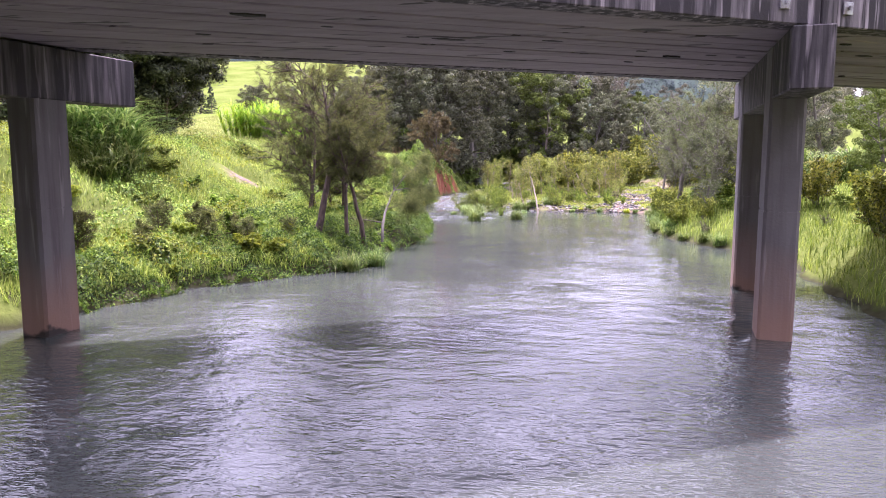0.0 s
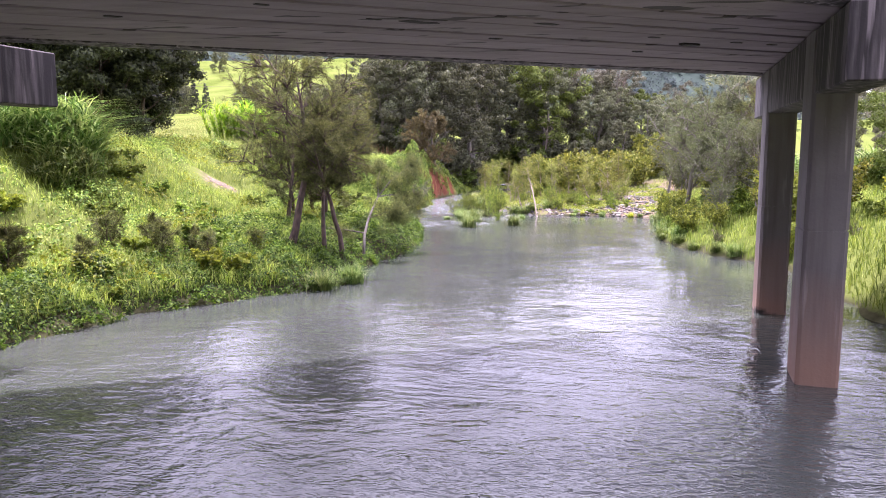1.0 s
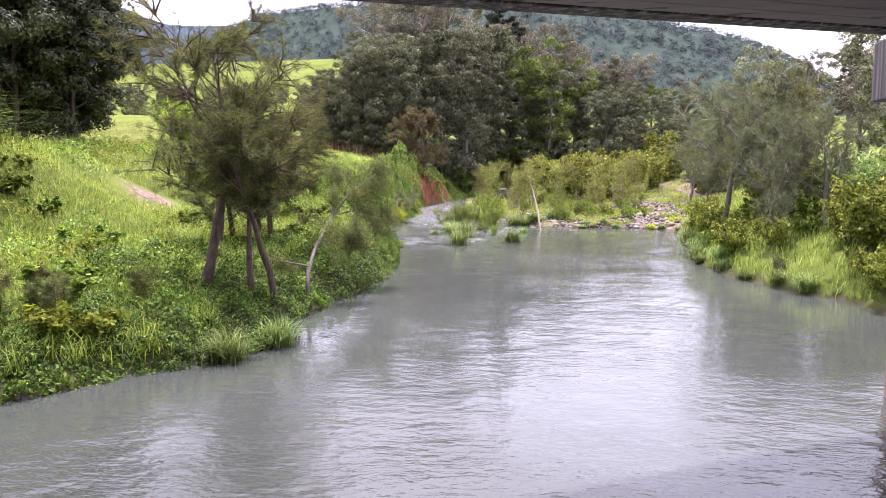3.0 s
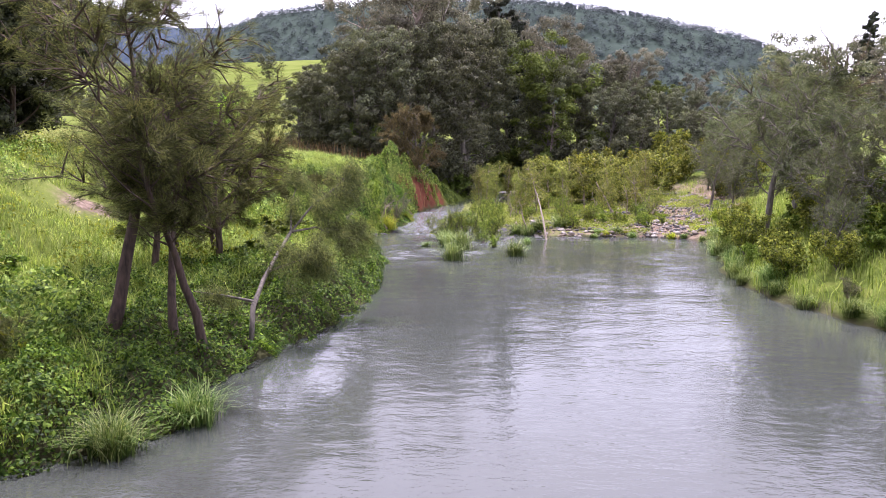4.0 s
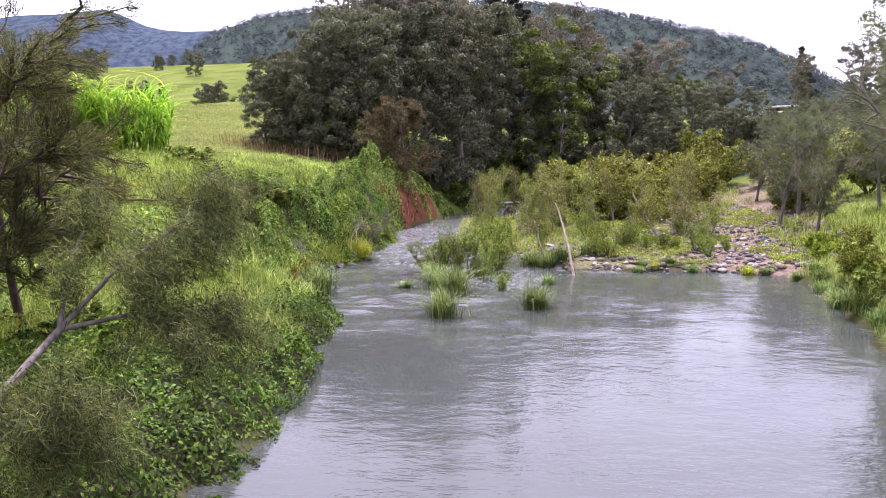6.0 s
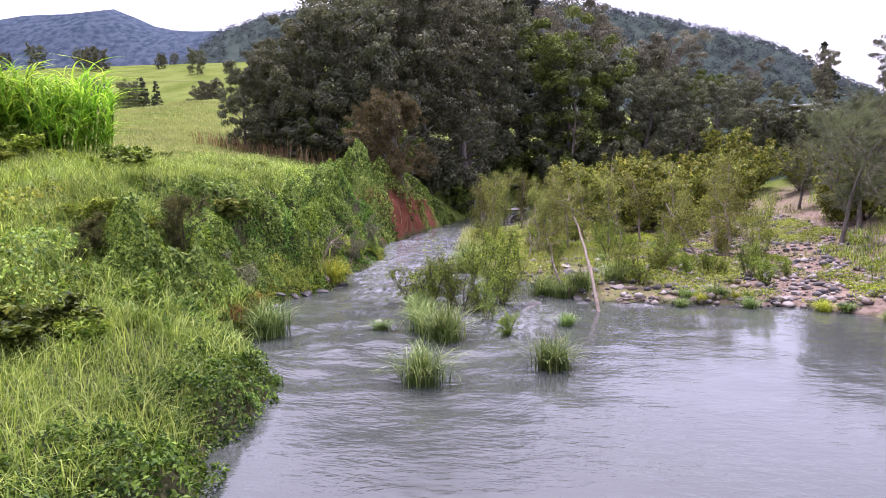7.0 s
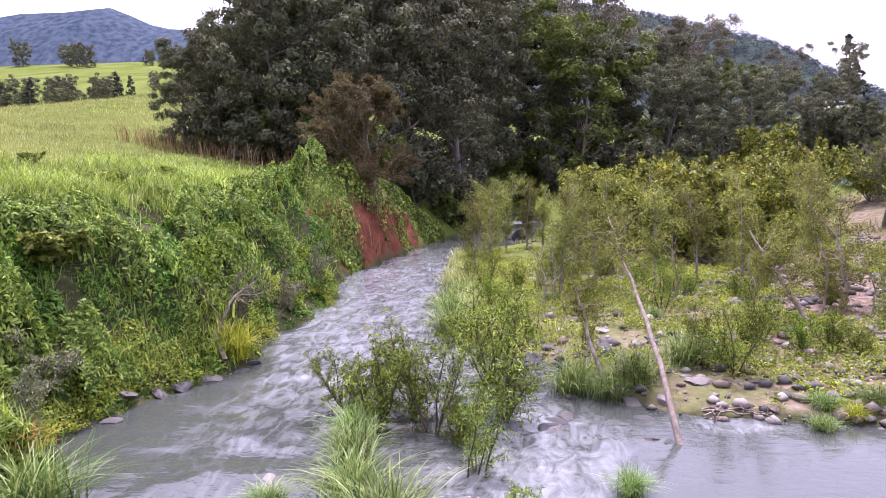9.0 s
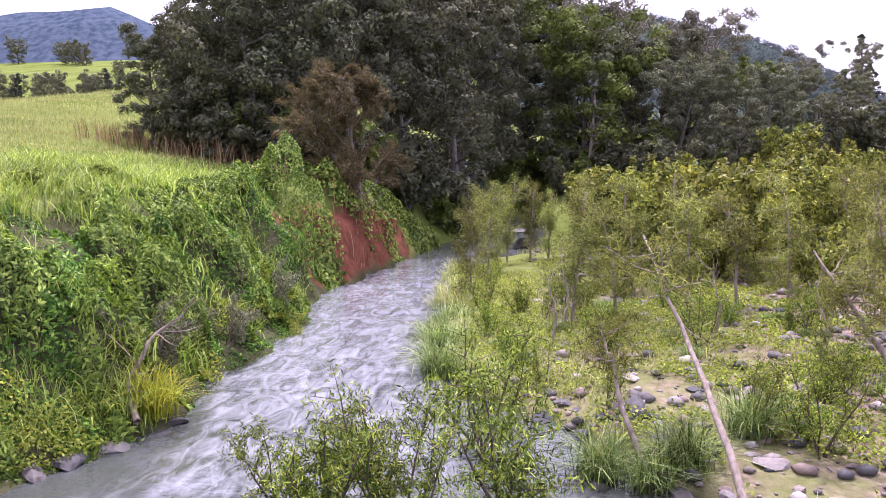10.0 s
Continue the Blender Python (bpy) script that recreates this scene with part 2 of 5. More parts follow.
def concrete_material(name, base, stain, rust=False, heavy=0.0):
    m, n, l, p = material(name)
    pos = position_of(n, l)
    col = ramp_of(n, l, noise_of(n, l, 0.9, 6, pos), [(0.3, tuple(0.72 * c for c in base)), (0.7, base)])
    streak = noise_of(n, l, 1.0, 5, position_of(n, l, (5.0, 5.0, 0.35)))
    col = mix_of(n, l, ramp_of(n, l, streak, [(0.45 - 0.08 * heavy, (0, 0, 0)), (0.68 - 0.14 * heavy, (0.75 + 0.2 * heavy,) * 3)]), col, stain)
    lime = noise_of(n, l, 1.0, 3, position_of(n, l, (7.0, 7.0, 0.5)))
    col = mix_of(n, l, ramp_of(n, l, lime, [(0.62 - 0.04 * heavy, (0, 0, 0)), (0.72 - 0.04 * heavy, (0.5 + 0.3 * heavy,) * 3)]), col, tuple(min(0.75, 1.9 * c) for c in base))
    if rust:
        # silt and iron left by floods on the lower shaft
        sep = n.new("ShaderNodeSeparateXYZ")
        l.new(pos, sep.inputs[0])
        wob = math_of(n, l, "MULTIPLY", noise_of(n, l, 0.9, 4, pos), 1.6)
        hgt = math_of(n, l, "ADD", sep.outputs[2], wob)
        mask = ramp_of(n, l, math_of(n, l, "MULTIPLY", hgt, 0.3), [(0.3, (0.8, 0.8, 0.8)), (0.85, (0, 0, 0))])
        col = mix_of(n, l, mask, col, (0.30, 0.17, 0.115))
        wet = ramp_of(n, l, math_of(n, l, "MULTIPLY", hgt, 0.5), [(0.38, (1, 1, 1)), (0.43, (0, 0, 0))])
        col = mix_of(n, l, wet, col, (0.035, 0.026, 0.02))
    l.new(col, p.inputs["Base Color"])
    p.inputs["Roughness"].default_value = 0.85
    bump_of(n, l, noise_of(n, l, 18, 6, pos), p, 0.35, 0.02)
    return m


M_COLUMN = concrete_material("column_concrete", (0.165, 0.146, 0.142), (0.085, 0.07, 0.067), True)
M_CAP = concrete_material("crosshead_concrete", (0.125, 0.106, 0.105), (0.02, 0.016, 0.016), False, 1.0)
M_EDGE = concrete_material("edge_concrete", (0.19, 0.16, 0.165), (0.022, 0.017, 0.018), False, 1.0)


def soffit_material():
    m, n, l, p = material("soffit_concrete")
    pos = position_of(n, l)
    oi = n.new("ShaderNodeObjectInfo")
    rot = n.new("ShaderNodeMapping")
    rot.inputs["Rotation"].default_value = (0, 0, -radians(27.8))
    rot.inputs["Scale"].default_value = (0.5, 2.2, 2.0)
    l.new(pos, rot.inputs["Vector"])
    grain = noise_of(n, l, 1.3, 6, rot.outputs[0])
    col = ramp_of(n, l, grain, [(0.3, (0.19, 0.155, 0.16)), (0.7, (0.26, 0.215, 0.22))])
    val = math_of(n, l, "ADD", math_of(n, l, "MULTIPLY", oi.outputs["Random"], 0.3), 0.85)
    hsv = n.new("ShaderNodeHueSaturation")
    l.new(col, hsv.inputs["Color"])
    l.new(val, hsv.inputs["Value"])
    blot = ramp_of(n, l, noise_of(n, l, 1.5, 2, rot.outputs[0]), [(0.655, (0, 0, 0)), (0.67, (0.9, 0.9, 0.9))])
    l.new(mix_of(n, l, blot, hsv.outputs[0], (0.05, 0.042, 0.038)), p.inputs["Base Color"])
    p.inputs["Roughness"].default_value = 0.9
    bump_of(n, l, noise_of(n, l, 12, 5, pos), p, 0.3, 0.02)
    return m


M_SOFFIT = soffit_material()


def metal_material():
    m, n, l, p = material("galvanised_steel")
    l.new(ramp_of(n, l, noise_of(n, l, 9, 4, position_of(n, l)), [(0.3, (0.2, 0.17, 0.15)), (0.7, (0.5, 0.5, 0.5))]), p.inputs["Base Color"])
    p.inputs["Metallic"].default_value, p.inputs["Roughness"].default_value = 0.7, 0.55
    return m


M_STEEL = metal_material()


def rock_material(name, stops, rough=0.75):
    m, n, l, p = material(name)
    oi = n.new("ShaderNodeObjectInfo")
    g = n.new("ShaderNodeNewGeometry")
    pick = math_of(n, l, "FRACT", math_of(n, l, "ADD", oi.outputs["Random"], g.outputs["Random Per Island"]))
    col = ramp_of(n, l, pick, stops)
    f = noise_of(n, l, 3.0, 7, g.outputs["Position"])
    hsv = n.new("ShaderNodeHueSaturation")
    l.new(col, hsv.inputs["Color"])
    l.new(math_of(n, l, "ADD", math_of(n, l, "MULTIPLY", f, 1.0), 0.5), hsv.inputs["Value"])
    l.new(hsv.outputs[0], p.inputs["Base Color"])
    p.inputs["Roughness"].default_value = rough
    bump_of(n, l, noise_of(n, l, 16, 6, g.outputs["Position"]), p, 0.5, 0.03)
    return m


M_ROCK = rock_material("river_stone", [(0.0, (0.05, 0.05, 0.052)), (0.3, (0.125, 0.112, 0.105)), (0.55, (0.20, 0.15, 0.12)), (0.8, (0.23, 0.205, 0.19)), (1.0, (0.34, 0.30, 0.26))], 0.9)
M_WETROCK = rock_material("wet_stone", [(0.0, (0.026, 0.026, 0.027)), (0.5, (0.06, 0.055, 0.053)), (1.0, (0.12, 0.105, 0.095))], 0.75)


def ground_material():
    """Grassy soil with bare earth where the attribute says so."""
    m, n, l, p = material("ground_soil")
    pos = position_of(n, l)
    big, fine = noise_of(n, l, 0.08, 5, pos), noise_of(n, l, 2.2, 6, pos)
    grass = ramp_of(n, l, fine, [(0.3, (0.055, 0.08, 0.016)), (0.55, (0.10, 0.13, 0.026)), (0.75, (0.15, 0.165, 0.045))])
    grass = mix_of(n, l, ramp_of(n, l, big, [(0.36, (0, 0, 0)), (0.6, (0.8, 0.8, 0.8))]), grass, (0.155, 0.18, 0.05))

    def masked(col, name, other):
        a = n.new("ShaderNodeAttribute")
        a.attribute_name = name
        w = math_of(n, l, "ADD", a.outputs["Fac"], math_of(n, l, "MULTIPLY", math_of(n, l, "SUBTRACT", fine, 0.5), 1.2))
        k = ramp_of(n, l, math_of(n, l, "MULTIPLY", w, a.outputs["Fac"]), [(0.12, (0, 0, 0)), (0.5, (1, 1, 1))])
        return mix_of(n, l, k, col, other)

    red = ramp_of(n, l, fine, [(0.3, (0.085, 0.034, 0.02)), (0.7, (0.21, 0.08, 0.05))])
    gravel = ramp_of(n, l, noise_of(n, l, 5, 6, pos), [(0.3, (0.09, 0.07, 0.05)), (0.52, (0.19, 0.14, 0.11)), (0.75, (0.31, 0.245, 0.20))])
    # shore mud, and the dark painted under the creeper as shade in its hollows
    mud_shade = ramp_of(n, l, fine, [(0.3, (0.035, 0.035, 0.018)), (0.7, (0.08, 0.08, 0.04))])
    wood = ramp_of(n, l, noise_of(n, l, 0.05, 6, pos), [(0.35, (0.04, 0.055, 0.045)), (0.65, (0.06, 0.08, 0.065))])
    # the far mountain's blue haze is put into its ground colour
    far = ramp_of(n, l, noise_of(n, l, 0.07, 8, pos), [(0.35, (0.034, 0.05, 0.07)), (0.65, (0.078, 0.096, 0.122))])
    col = masked(grass, "gravel", gravel)
    col = masked(col, "red", red)
    col = masked(col, "mud_shade", mud_shade)
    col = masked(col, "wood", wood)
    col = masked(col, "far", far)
    l.new(col, p.inputs["Base Color"])
    p.inputs["Roughness"].default_value = 0.95
    p.inputs["Specular IOR Level"].default_value = 0.0
    bump_of(n, l, noise_of(n, l, 7, 6, pos), p, 0.6, 0.08)
    return m


M_GROUND = ground_material()


def water_material():
    """Milky river water, rippled, with foam where the rapids break."""
    m, n, l, p = material("river_water")
    pos = position_of(n, l)
    a = n.new("ShaderNodeAttribute")
    a.attribute_name = "foam"
    flow = position_of(n, l, (1.3, 0.5, 1.0))
    streak_node = n.new("ShaderNodeTexNoise")
    streak_node.inputs["Scale"].default_value, streak_node.inputs["Detail"].default_value, streak_node.inputs["Roughness"].default_value, streak_node.inputs["Distortion"].default_value = 2.4, 8, 0.62, 1.6
    l.new(flow, streak_node.inputs["Vector"])
    streak = streak_node.outputs[0]
    w = math_of(n, l, "ADD", math_of(n, l, "MULTIPLY", a.outputs["Fac"], 0.6), math_of(n, l, "MULTIPLY", math_of(n, l, "SUBTRACT", streak, 0.5), 1.3))
    foam = math_of(n, l, "MULTIPLY", ramp_of(n, l, w, [(0.0, (0, 0, 0)), (1.0, (0.66, 0.66, 0.66))]), ramp_of(n, l, a.outputs["Fac"], [(0.02, (0, 0, 0)), (0.2, (1, 1, 1))]))
    base = ramp_of(n, l, noise_of(n, l, 0.12, 3, pos), [(0.35, (0.050, 0.056, 0.050)), (0.7, (0.066, 0.072, 0.064))])
    l.new(mix_of(n, l, foam, base, (0.70, 0.72, 0.75)), p.inputs["Base Color"])
    l.new(math_of(n, l, "ADD", math_of(n, l, "MULTIPLY", foam, 0.55), 0.06), p.inputs["Roughness"])
    p.inputs["IOR"].default_value = 1.55
    w1 = noise_of(n, l, 1.3, 2, position_of(n, l, (0.8, 1.25, 1)), 0.5)
    w2 = noise_of(n, l, 5.2, 3, position_of(n, l, (0.75, 1.3, 1)), 0.6)
    w3 = noise_of(n, l, 15, 2, position_of(n, l, (0.7, 1.4, 1)), 0.5)
    gust = ramp_of(n, l, noise_of(n, l, 0.22, 3, pos), [(0.35, (0.28, 0.28, 0.28)), (0.65, (1, 1, 1))])
    hgt = math_of(n, l, "MULTIPLY", math_of(n, l, "ADD", math_of(n, l, "ADD", math_of(n, l, "MULTIPLY", w1, 0.24), math_of(n, l, "MULTIPLY", w2, 0.13)), math_of(n, l, "MULTIPLY", w3, 0.022)), gust)
    amp = n.new("ShaderNodeAttribute")
    amp.attribute_name = "chop"
    bump_of(n, l, math_of(n, l, "MULTIPLY", hgt, amp.outputs["Fac"]), p, 1.0, 0.3)
    return m


M_WATER = water_material()

# ---------------------------------------------------------------- the lie of the land
LY = [-300, -40, -10, 0, 2.5, 5.5, 7.4, 8.4, 9.5, 11, 12.2, 13.7, 15.8, 17.5, 19.3, 23.4, 26.5, 28.2, 29.5, 30.9, 31.8, 33.6, 35.2, 37.1, 39.2, 41.6, 45.8, 47.3, 50.8, 53, 60.4, 70, 80, 84]
LX = [-14, -10.5, -9, -7.8, -6.95, -5.9, -4.5, -3.6, -2.4, -1.75, -1.9, -2.15, -1.6, -1.4, -1.05, -1.5, -2.1, -2.15, -2.7, -4.1, -4.35, -4.15, -5.3, -5.05, -3.8, -4.2, -3.85, -4.1, -5.0, -4.6, -3.6, -2.2, -1.0, 1.0]
RY = [-300, -40, 4, 8, 13, 16.2, 19.4, 22.7, 26.8, 28.4, 33.1, 36, 40]
RX = [16, 13.5, 12.4, 12.5, 13.0, 12.8, 11.0, 10.15, 10.25, 10.65, 11.3, 11.6, 12.5]
BX = [-3, 0.2, 1.0, 2.5, 3.4, 4.4, 6, 8, 10, 11.3, 12.5, 14]
BY = [44, 41.8, 41.2, 40.0, 38.3, 37.5, 37.3, 37.1, 36.9, 35.8, 34, 31]
SY = [36, 41, 44, 46, 50, 57, 60, 62, 64, 70, 80, 84]
SX = [3.0, 0.5, -0.4, -0.8, -1.1, -1.6, -0.7, 0.5, 1.6, 2.0, 2.5, 2.8]


def smooth(x, a, b):
    f = np.clip((x - a) / (b - a), 0, 1)
    return f * f * (3 - 2 * f)


def lattice(i, j, seed):
    h = (i.astype(np.int64) * 374761393 + j.astype(np.int64) * 668265263 + int(seed) * 974634777) & 0x7FFFFFFF
    h = ((h ^ (h >> 13)) * 1274126177) & 0x7FFFFFFF
    return ((h ^ (h >> 16)) & 0xFFFF) / 32767.5 - 1


def waves(x, y, s, seed, octaves=3):
    """Uneven values about 0, with hills about 2 s across."""
    x, y = np.asarray(x, float) / (1.6 * s), np.asarray(y, float) / (1.6 * s)
    total, amp = 0, 0.7
    for k in range(octaves):
        i, j = np.floor(x), np.floor(y)
        u, v = x - i, y - j
        u, v = u * u * (3 - 2 * u), v * v * (3 - 2 * v)
        n0 = lattice(i, j, seed + k) * (1 - u) + lattice(i + 1, j, seed + k) * u
        n1 = lattice(i, j + 1, seed + k) * (1 - u) + lattice(i + 1, j + 1, seed + k) * u
        total = total + amp * (n0 * (1 - v) + n1 * v)
        x, y, amp = x * 2.03 + 3.7, y * 2.03 + 1.3, amp * 0.5
    return total


RIDGE_X = [-700, -420, -360, -327, -286, -246, -195, -100, 11, 57, 98, 129, 159, 184, 209, 224, 260, 330, 480]
RIDGE_Z = [4, 15, 50, 92, 132, 143, 147, 151, 142, 134, 126, 117, 112, 102, 91, 81, 60, 28, 14]
PEAK_X = [-2600, -1700, -1247, -1188, -1103, -975, -922, -868, -759, -665, -300, 200, 900]
PEAK_Z = [200, 300, 346, 360, 357, 363, 336, 311, 306, 304, 270, 150, 40]


def land(x, y):
    """Height of the ground, and how far inside the river the place lies."""
    x, y = np.asarray(x, float), np.asarray(y, float)
    xl = np.interp(y, LY, LX) + 0.18 * np.sin(y * 1.9) + 0.10 * np.sin(y * 4.3)
    d_left = xl - x
    low = np.interp(d_left, [0, 0.3, 0.8, 2.5, 6, 8, 10.5, 13, 16, 24], [0, 0.3, 0.55, 0.9, 1.2, 1.5, 2.7, 4.2, 4.8, 5.3])
    high = np.interp(d_left, [0, 0.5, 1.4, 2.2, 4, 8, 14], [0, 0.25, 1.0, 2.4, 3.5, 4.2, 5.0])
    f = smooth(y, 25, 37)
    z_left = low * (1 - f) + high * f
    z_left = z_left + np.clip(d_left - 14, 0, 60) * 0.03 + np.interp(y, [45, 75, 100, 118, 140, 170, 200, 250, 330, 500], [0, 2.6, 4.2, 4.3, 4.9, 7.5, 12, 25, 42, 44]) * smooth(d_left, 6, 30)
    z_left = z_left + 1.4 * smooth(y, 48.5, 50.5) * (1 - smooth(y, 59, 64)) * smooth(d_left, 0.15, 0.9) * (1 - smooth(d_left, 1.2, 4.5))
    z_left = z_left + 1.9 * np.exp(-((x + 32) / 9) ** 2) * smooth(y, 68, 98) * (1 - smooth(y, 106, 128))
    z_left = z_left + 0.16 * waves(x, y, 1.6, 1) * smooth(d_left, 0.4, 3)
    d_right = x - np.interp(y, RY, RX) - 0.15 * np.sin(y * 2.3)
    z_right = np.interp(d_right, [0, 0.6, 1.5, 4, 9, 18, 40], [0, 0.45, 0.95, 1.7, 2.4, 3.4, 4.6]) + np.clip(y - 60, 0, 120) * 0.075 * smooth(x, 14, 40)
    z_right = z_right + 0.14 * waves(x, y, 1.8, 2) * smooth(d_right, 0.3, 2)
    d_bar = np.minimum(y - np.interp(x, BX, BY), (x - np.interp(y, SY, SX)) * 0.9) + 0.25 * waves(x, y, 0.9, 4)
    z_bar = np.interp(d_bar, [0, 0.4, 2, 6, 14], [0, 0.12, 0.30, 0.5, 0.8]) + 0.06 * waves(x, y, 0.8, 3) + smooth(x, 13, 24) * 1.6
    z_bar = z_bar + smooth(y, 62, 100) * 3.2 + np.clip(y - 75, 0, 120) * 0.06 * smooth(x, 10, 34)
    d_east = np.where(y < 39, d_right, np.maximum(d_bar, d_right - 3))
    near_bar = smooth(y, 35.5, 40)
    z_east = np.where(d_bar > 0, np.maximum(z_bar, z_right * (1 - near_bar)), z_right)
    d_land = np.maximum.reduce([d_left, np.where(y < 38.5, d_right, -9), d_bar, (y - 84) * 0.7])
    z = np.where(d_left > 0, z_left, np.where((d_bar > 0) | (d_right > 0), z_east, 0))
    z = np.where((y > 84) & (d_left <= 0), np.maximum(z, 0.4 * (y - 84) * (y < 90) + 2.4 * (y >= 90)), z)
    bed = -np.interp(-d_land, [0, 0.6, 3, 8], [0.02, 0.35, 0.8, 1.2])
    z = np.where(d_land > 0, z, bed)
    # the hills round the valley
    z = np.where(y > 150, np.maximum(z, np.interp(x, RIDGE_X, RIDGE_Z) * np.exp(-((y - 720) / 190) ** 2)), z)
    z = np.where(y > 500, np.maximum(z, np.interp(x, PEAK_X, PEAK_Z) * np.exp(-((y - 1650) / 330) ** 2)), z)
    # unseen hill added downstream, which blocks the low sky there
    z = np.where(y < -120, np.maximum(z, 75 * np.exp(-((y + 420) / 140) ** 2)), z)
    z = z + smooth(np.hypot(x, y), 250, 900) * 3 * waves(x, y, 45, 6)
    return z, d_land


def axis_steps(a, b, step, end, grow):
    mid = list(np.arange(a, b + 1e-6, step))
    lo, hi, s = [a], [b], step
    while hi[-1] < end:
        s *= grow
        hi.append(hi[-1] + s)
        lo.append(lo[-1] - s)
    return np.array(lo[:0:-1] + mid + hi[1:])


def grid_mesh(name, xs, ys, zfun, mat):
    gx, gy = np.meshgrid(xs, ys)
    z = zfun(gx, gy)
    nx, ny = len(xs), len(ys)
    i = (np.arange(ny - 1)[:, None] * nx + np.arange(nx - 1)[None]).ravel()
    q = np.stack([i, i + 1, i + nx + 1, i + nx], 1)
    me = mesh_np(name, np.stack([gx, gy, z], -1).reshape(-1, 3), None, q, (mat,), True)
    return me, gx.ravel(), gy.ravel(), z.ravel()


def set_attr(me, name, values):
    a = me.attributes.new(name, "FLOAT", "POINT")
    a.data.foreach_set("value", np.asarray(values, np.float32))


gxs, gys = axis_steps(-24, 24, 0.48, 3500, 1.055), axis_steps(-14, 90, 0.48, 3500, 1.055)
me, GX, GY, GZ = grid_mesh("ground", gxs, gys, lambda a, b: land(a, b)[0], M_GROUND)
d_in = land(GX, GY)[1]
xl_g = np.interp(GY, LY, LX)
set_attr(me, "gravel", np.clip(smooth(GY, 35.2, 36.4) * smooth(GX, -1, 0.5) * (1 - smooth(GY, 66, 76)) * (1 - smooth(GX - 0.28 * np.clip(GY - 42, 0, 30), 14, 16)) * (0.55 + 0.45 * smooth(GX, 5, 10)) * (1 - 0.35 * smooth(GY, 52, 58))
                               + np.exp(-((GX + 11.8) / 1.0) ** 2 - ((GY - 24.4) / 1.5) ** 2), 0, 1))
set_attr(me, "red", smooth(GY, 49, 51) * (1 - smooth(GY, 59, 62)) * smooth(xl_g - GX, -0.4, 0.2) * (1 - smooth(xl_g - GX, 1.1, 2.1)))
dl_g = xl_g - GX
# mud along the waterline; the bank terms paint creeper shade onto the soil
set_attr(me, "mud_shade", np.clip(1 - smooth(d_in, 0.0, 0.5) + 0.9 * smooth(GY, 29, 32) * (1 - smooth(GY, 50, 52)) * (dl_g > 0) * (1 - smooth(dl_g, 3.4, 4.4)) + 0.8 * (dl_g > 0) * (1 - smooth(dl_g, 2.6, 4.0)) * (GY < 32) * (GY > 1), 0, 1))
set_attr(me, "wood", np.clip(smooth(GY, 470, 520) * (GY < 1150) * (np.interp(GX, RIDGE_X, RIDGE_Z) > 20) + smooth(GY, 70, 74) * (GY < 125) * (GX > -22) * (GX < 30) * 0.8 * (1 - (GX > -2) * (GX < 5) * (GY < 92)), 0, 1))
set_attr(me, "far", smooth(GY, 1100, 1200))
ground = tagged(new("ground", me), "grassy river banks and pasture with bare soil patches", "ground", kind="structure")


def foam_at(x, y):
    """Where the water breaks: the main chute beside the bank and the spill between the islets."""
    xl, xs = np.interp(y, LY, LX), np.interp(y, SY, SX)
    mid = (xl + np.minimum(xs, 2.5)) / 2
    chute = smooth(y, 28.5, 36) * (1 - smooth(y, 50, 64) * 0.7) * np.exp(-((x - mid) / 2.4) ** 4)
    spill = np.exp(-((x - 2.2) / 1.1) ** 2 - ((y - 35.2) / 2.4) ** 2) + 1.2 * np.exp(-((x - 5.3) / 0.6) ** 2 - ((y - 37.1) / 0.4) ** 2)
    return np.clip(0.4 * chute * (0.25 + 0.85 * smooth(y, 34, 43)) + 0.38 * spill, 0, 1)


def water_z(x, y):
    f = foam_at(x, y)
    run = smooth(y, 25.5, 31) * (1 - smooth(x, 0.5, 3.0 - 0.1 * (y - 30)))
    swell = 0.17 * waves(x * 0.8 + 0.35 * y, y * 1.1 - 0.3 * x, 0.6, 5) + 0.03 * waves(x, y, 0.16, 15)
    return (0.7 * run * (1 - 0.7 * smooth(y, 33, 38)) + 0.2 * f) * swell + 0.012 * waves(x, y, 0.7, 9) + 0.10 * smooth(y, 34, 48)


wxs = np.concatenate([np.arange(-60, -8, 2.0), np.arange(-8, 8, 0.16), np.arange(8, 18, 0.5), [18, 30, 60]])
wys = np.concatenate([np.arange(-300, -20, 8.0), np.arange(-20, 27, 0.6), np.arange(27, 56, 0.16), np.arange(56, 86, 0.4)])
me, WX, WY, WZ = grid_mesh("water", wxs, wys, water_z, M_WATER)
set_attr(me, "foam", foam_at(WX, WY))
set_attr(me, "chop", np.clip(0.34 + 0.8 * (1 - smooth(WY, -2, 12)) + 0.5 * smooth(WY, 22, 29) * (1 - smooth(WX, 0.5, 3.2)) - 0.25 * foam_at(WX, WY), 0, 1.2))
water = tagged(new("water", me), "milky grey-green river with ripples and white rapids", "water", kind="structure")

# ---------------------------------------------------------------- the road bridge
DECK_TURN = 27.8
DECK = radians(DECK_TURN)
E_DECK = np.array([math.cos(DECK), math.sin(DECK)])
N_DECK = np.array([-math.sin(DECK), math.cos(DECK)])
FAR_EDGE = np.array([4.8, 7.1])
WIDTH, UNITS, SOFFIT, CAP_LOW = 8.5, 15, 6.14, 5.02
BENT = radians(9.8)
U = np.array([math.sin(BENT), math.cos(BENT)])
V = np.array([math.cos(BENT), -math.sin(BENT)])
SPAN = np.array([-16.69, -7.78])
BENT_FAR = np.array([10.73, 10.66])                 # far end of the crosshead, on its axis


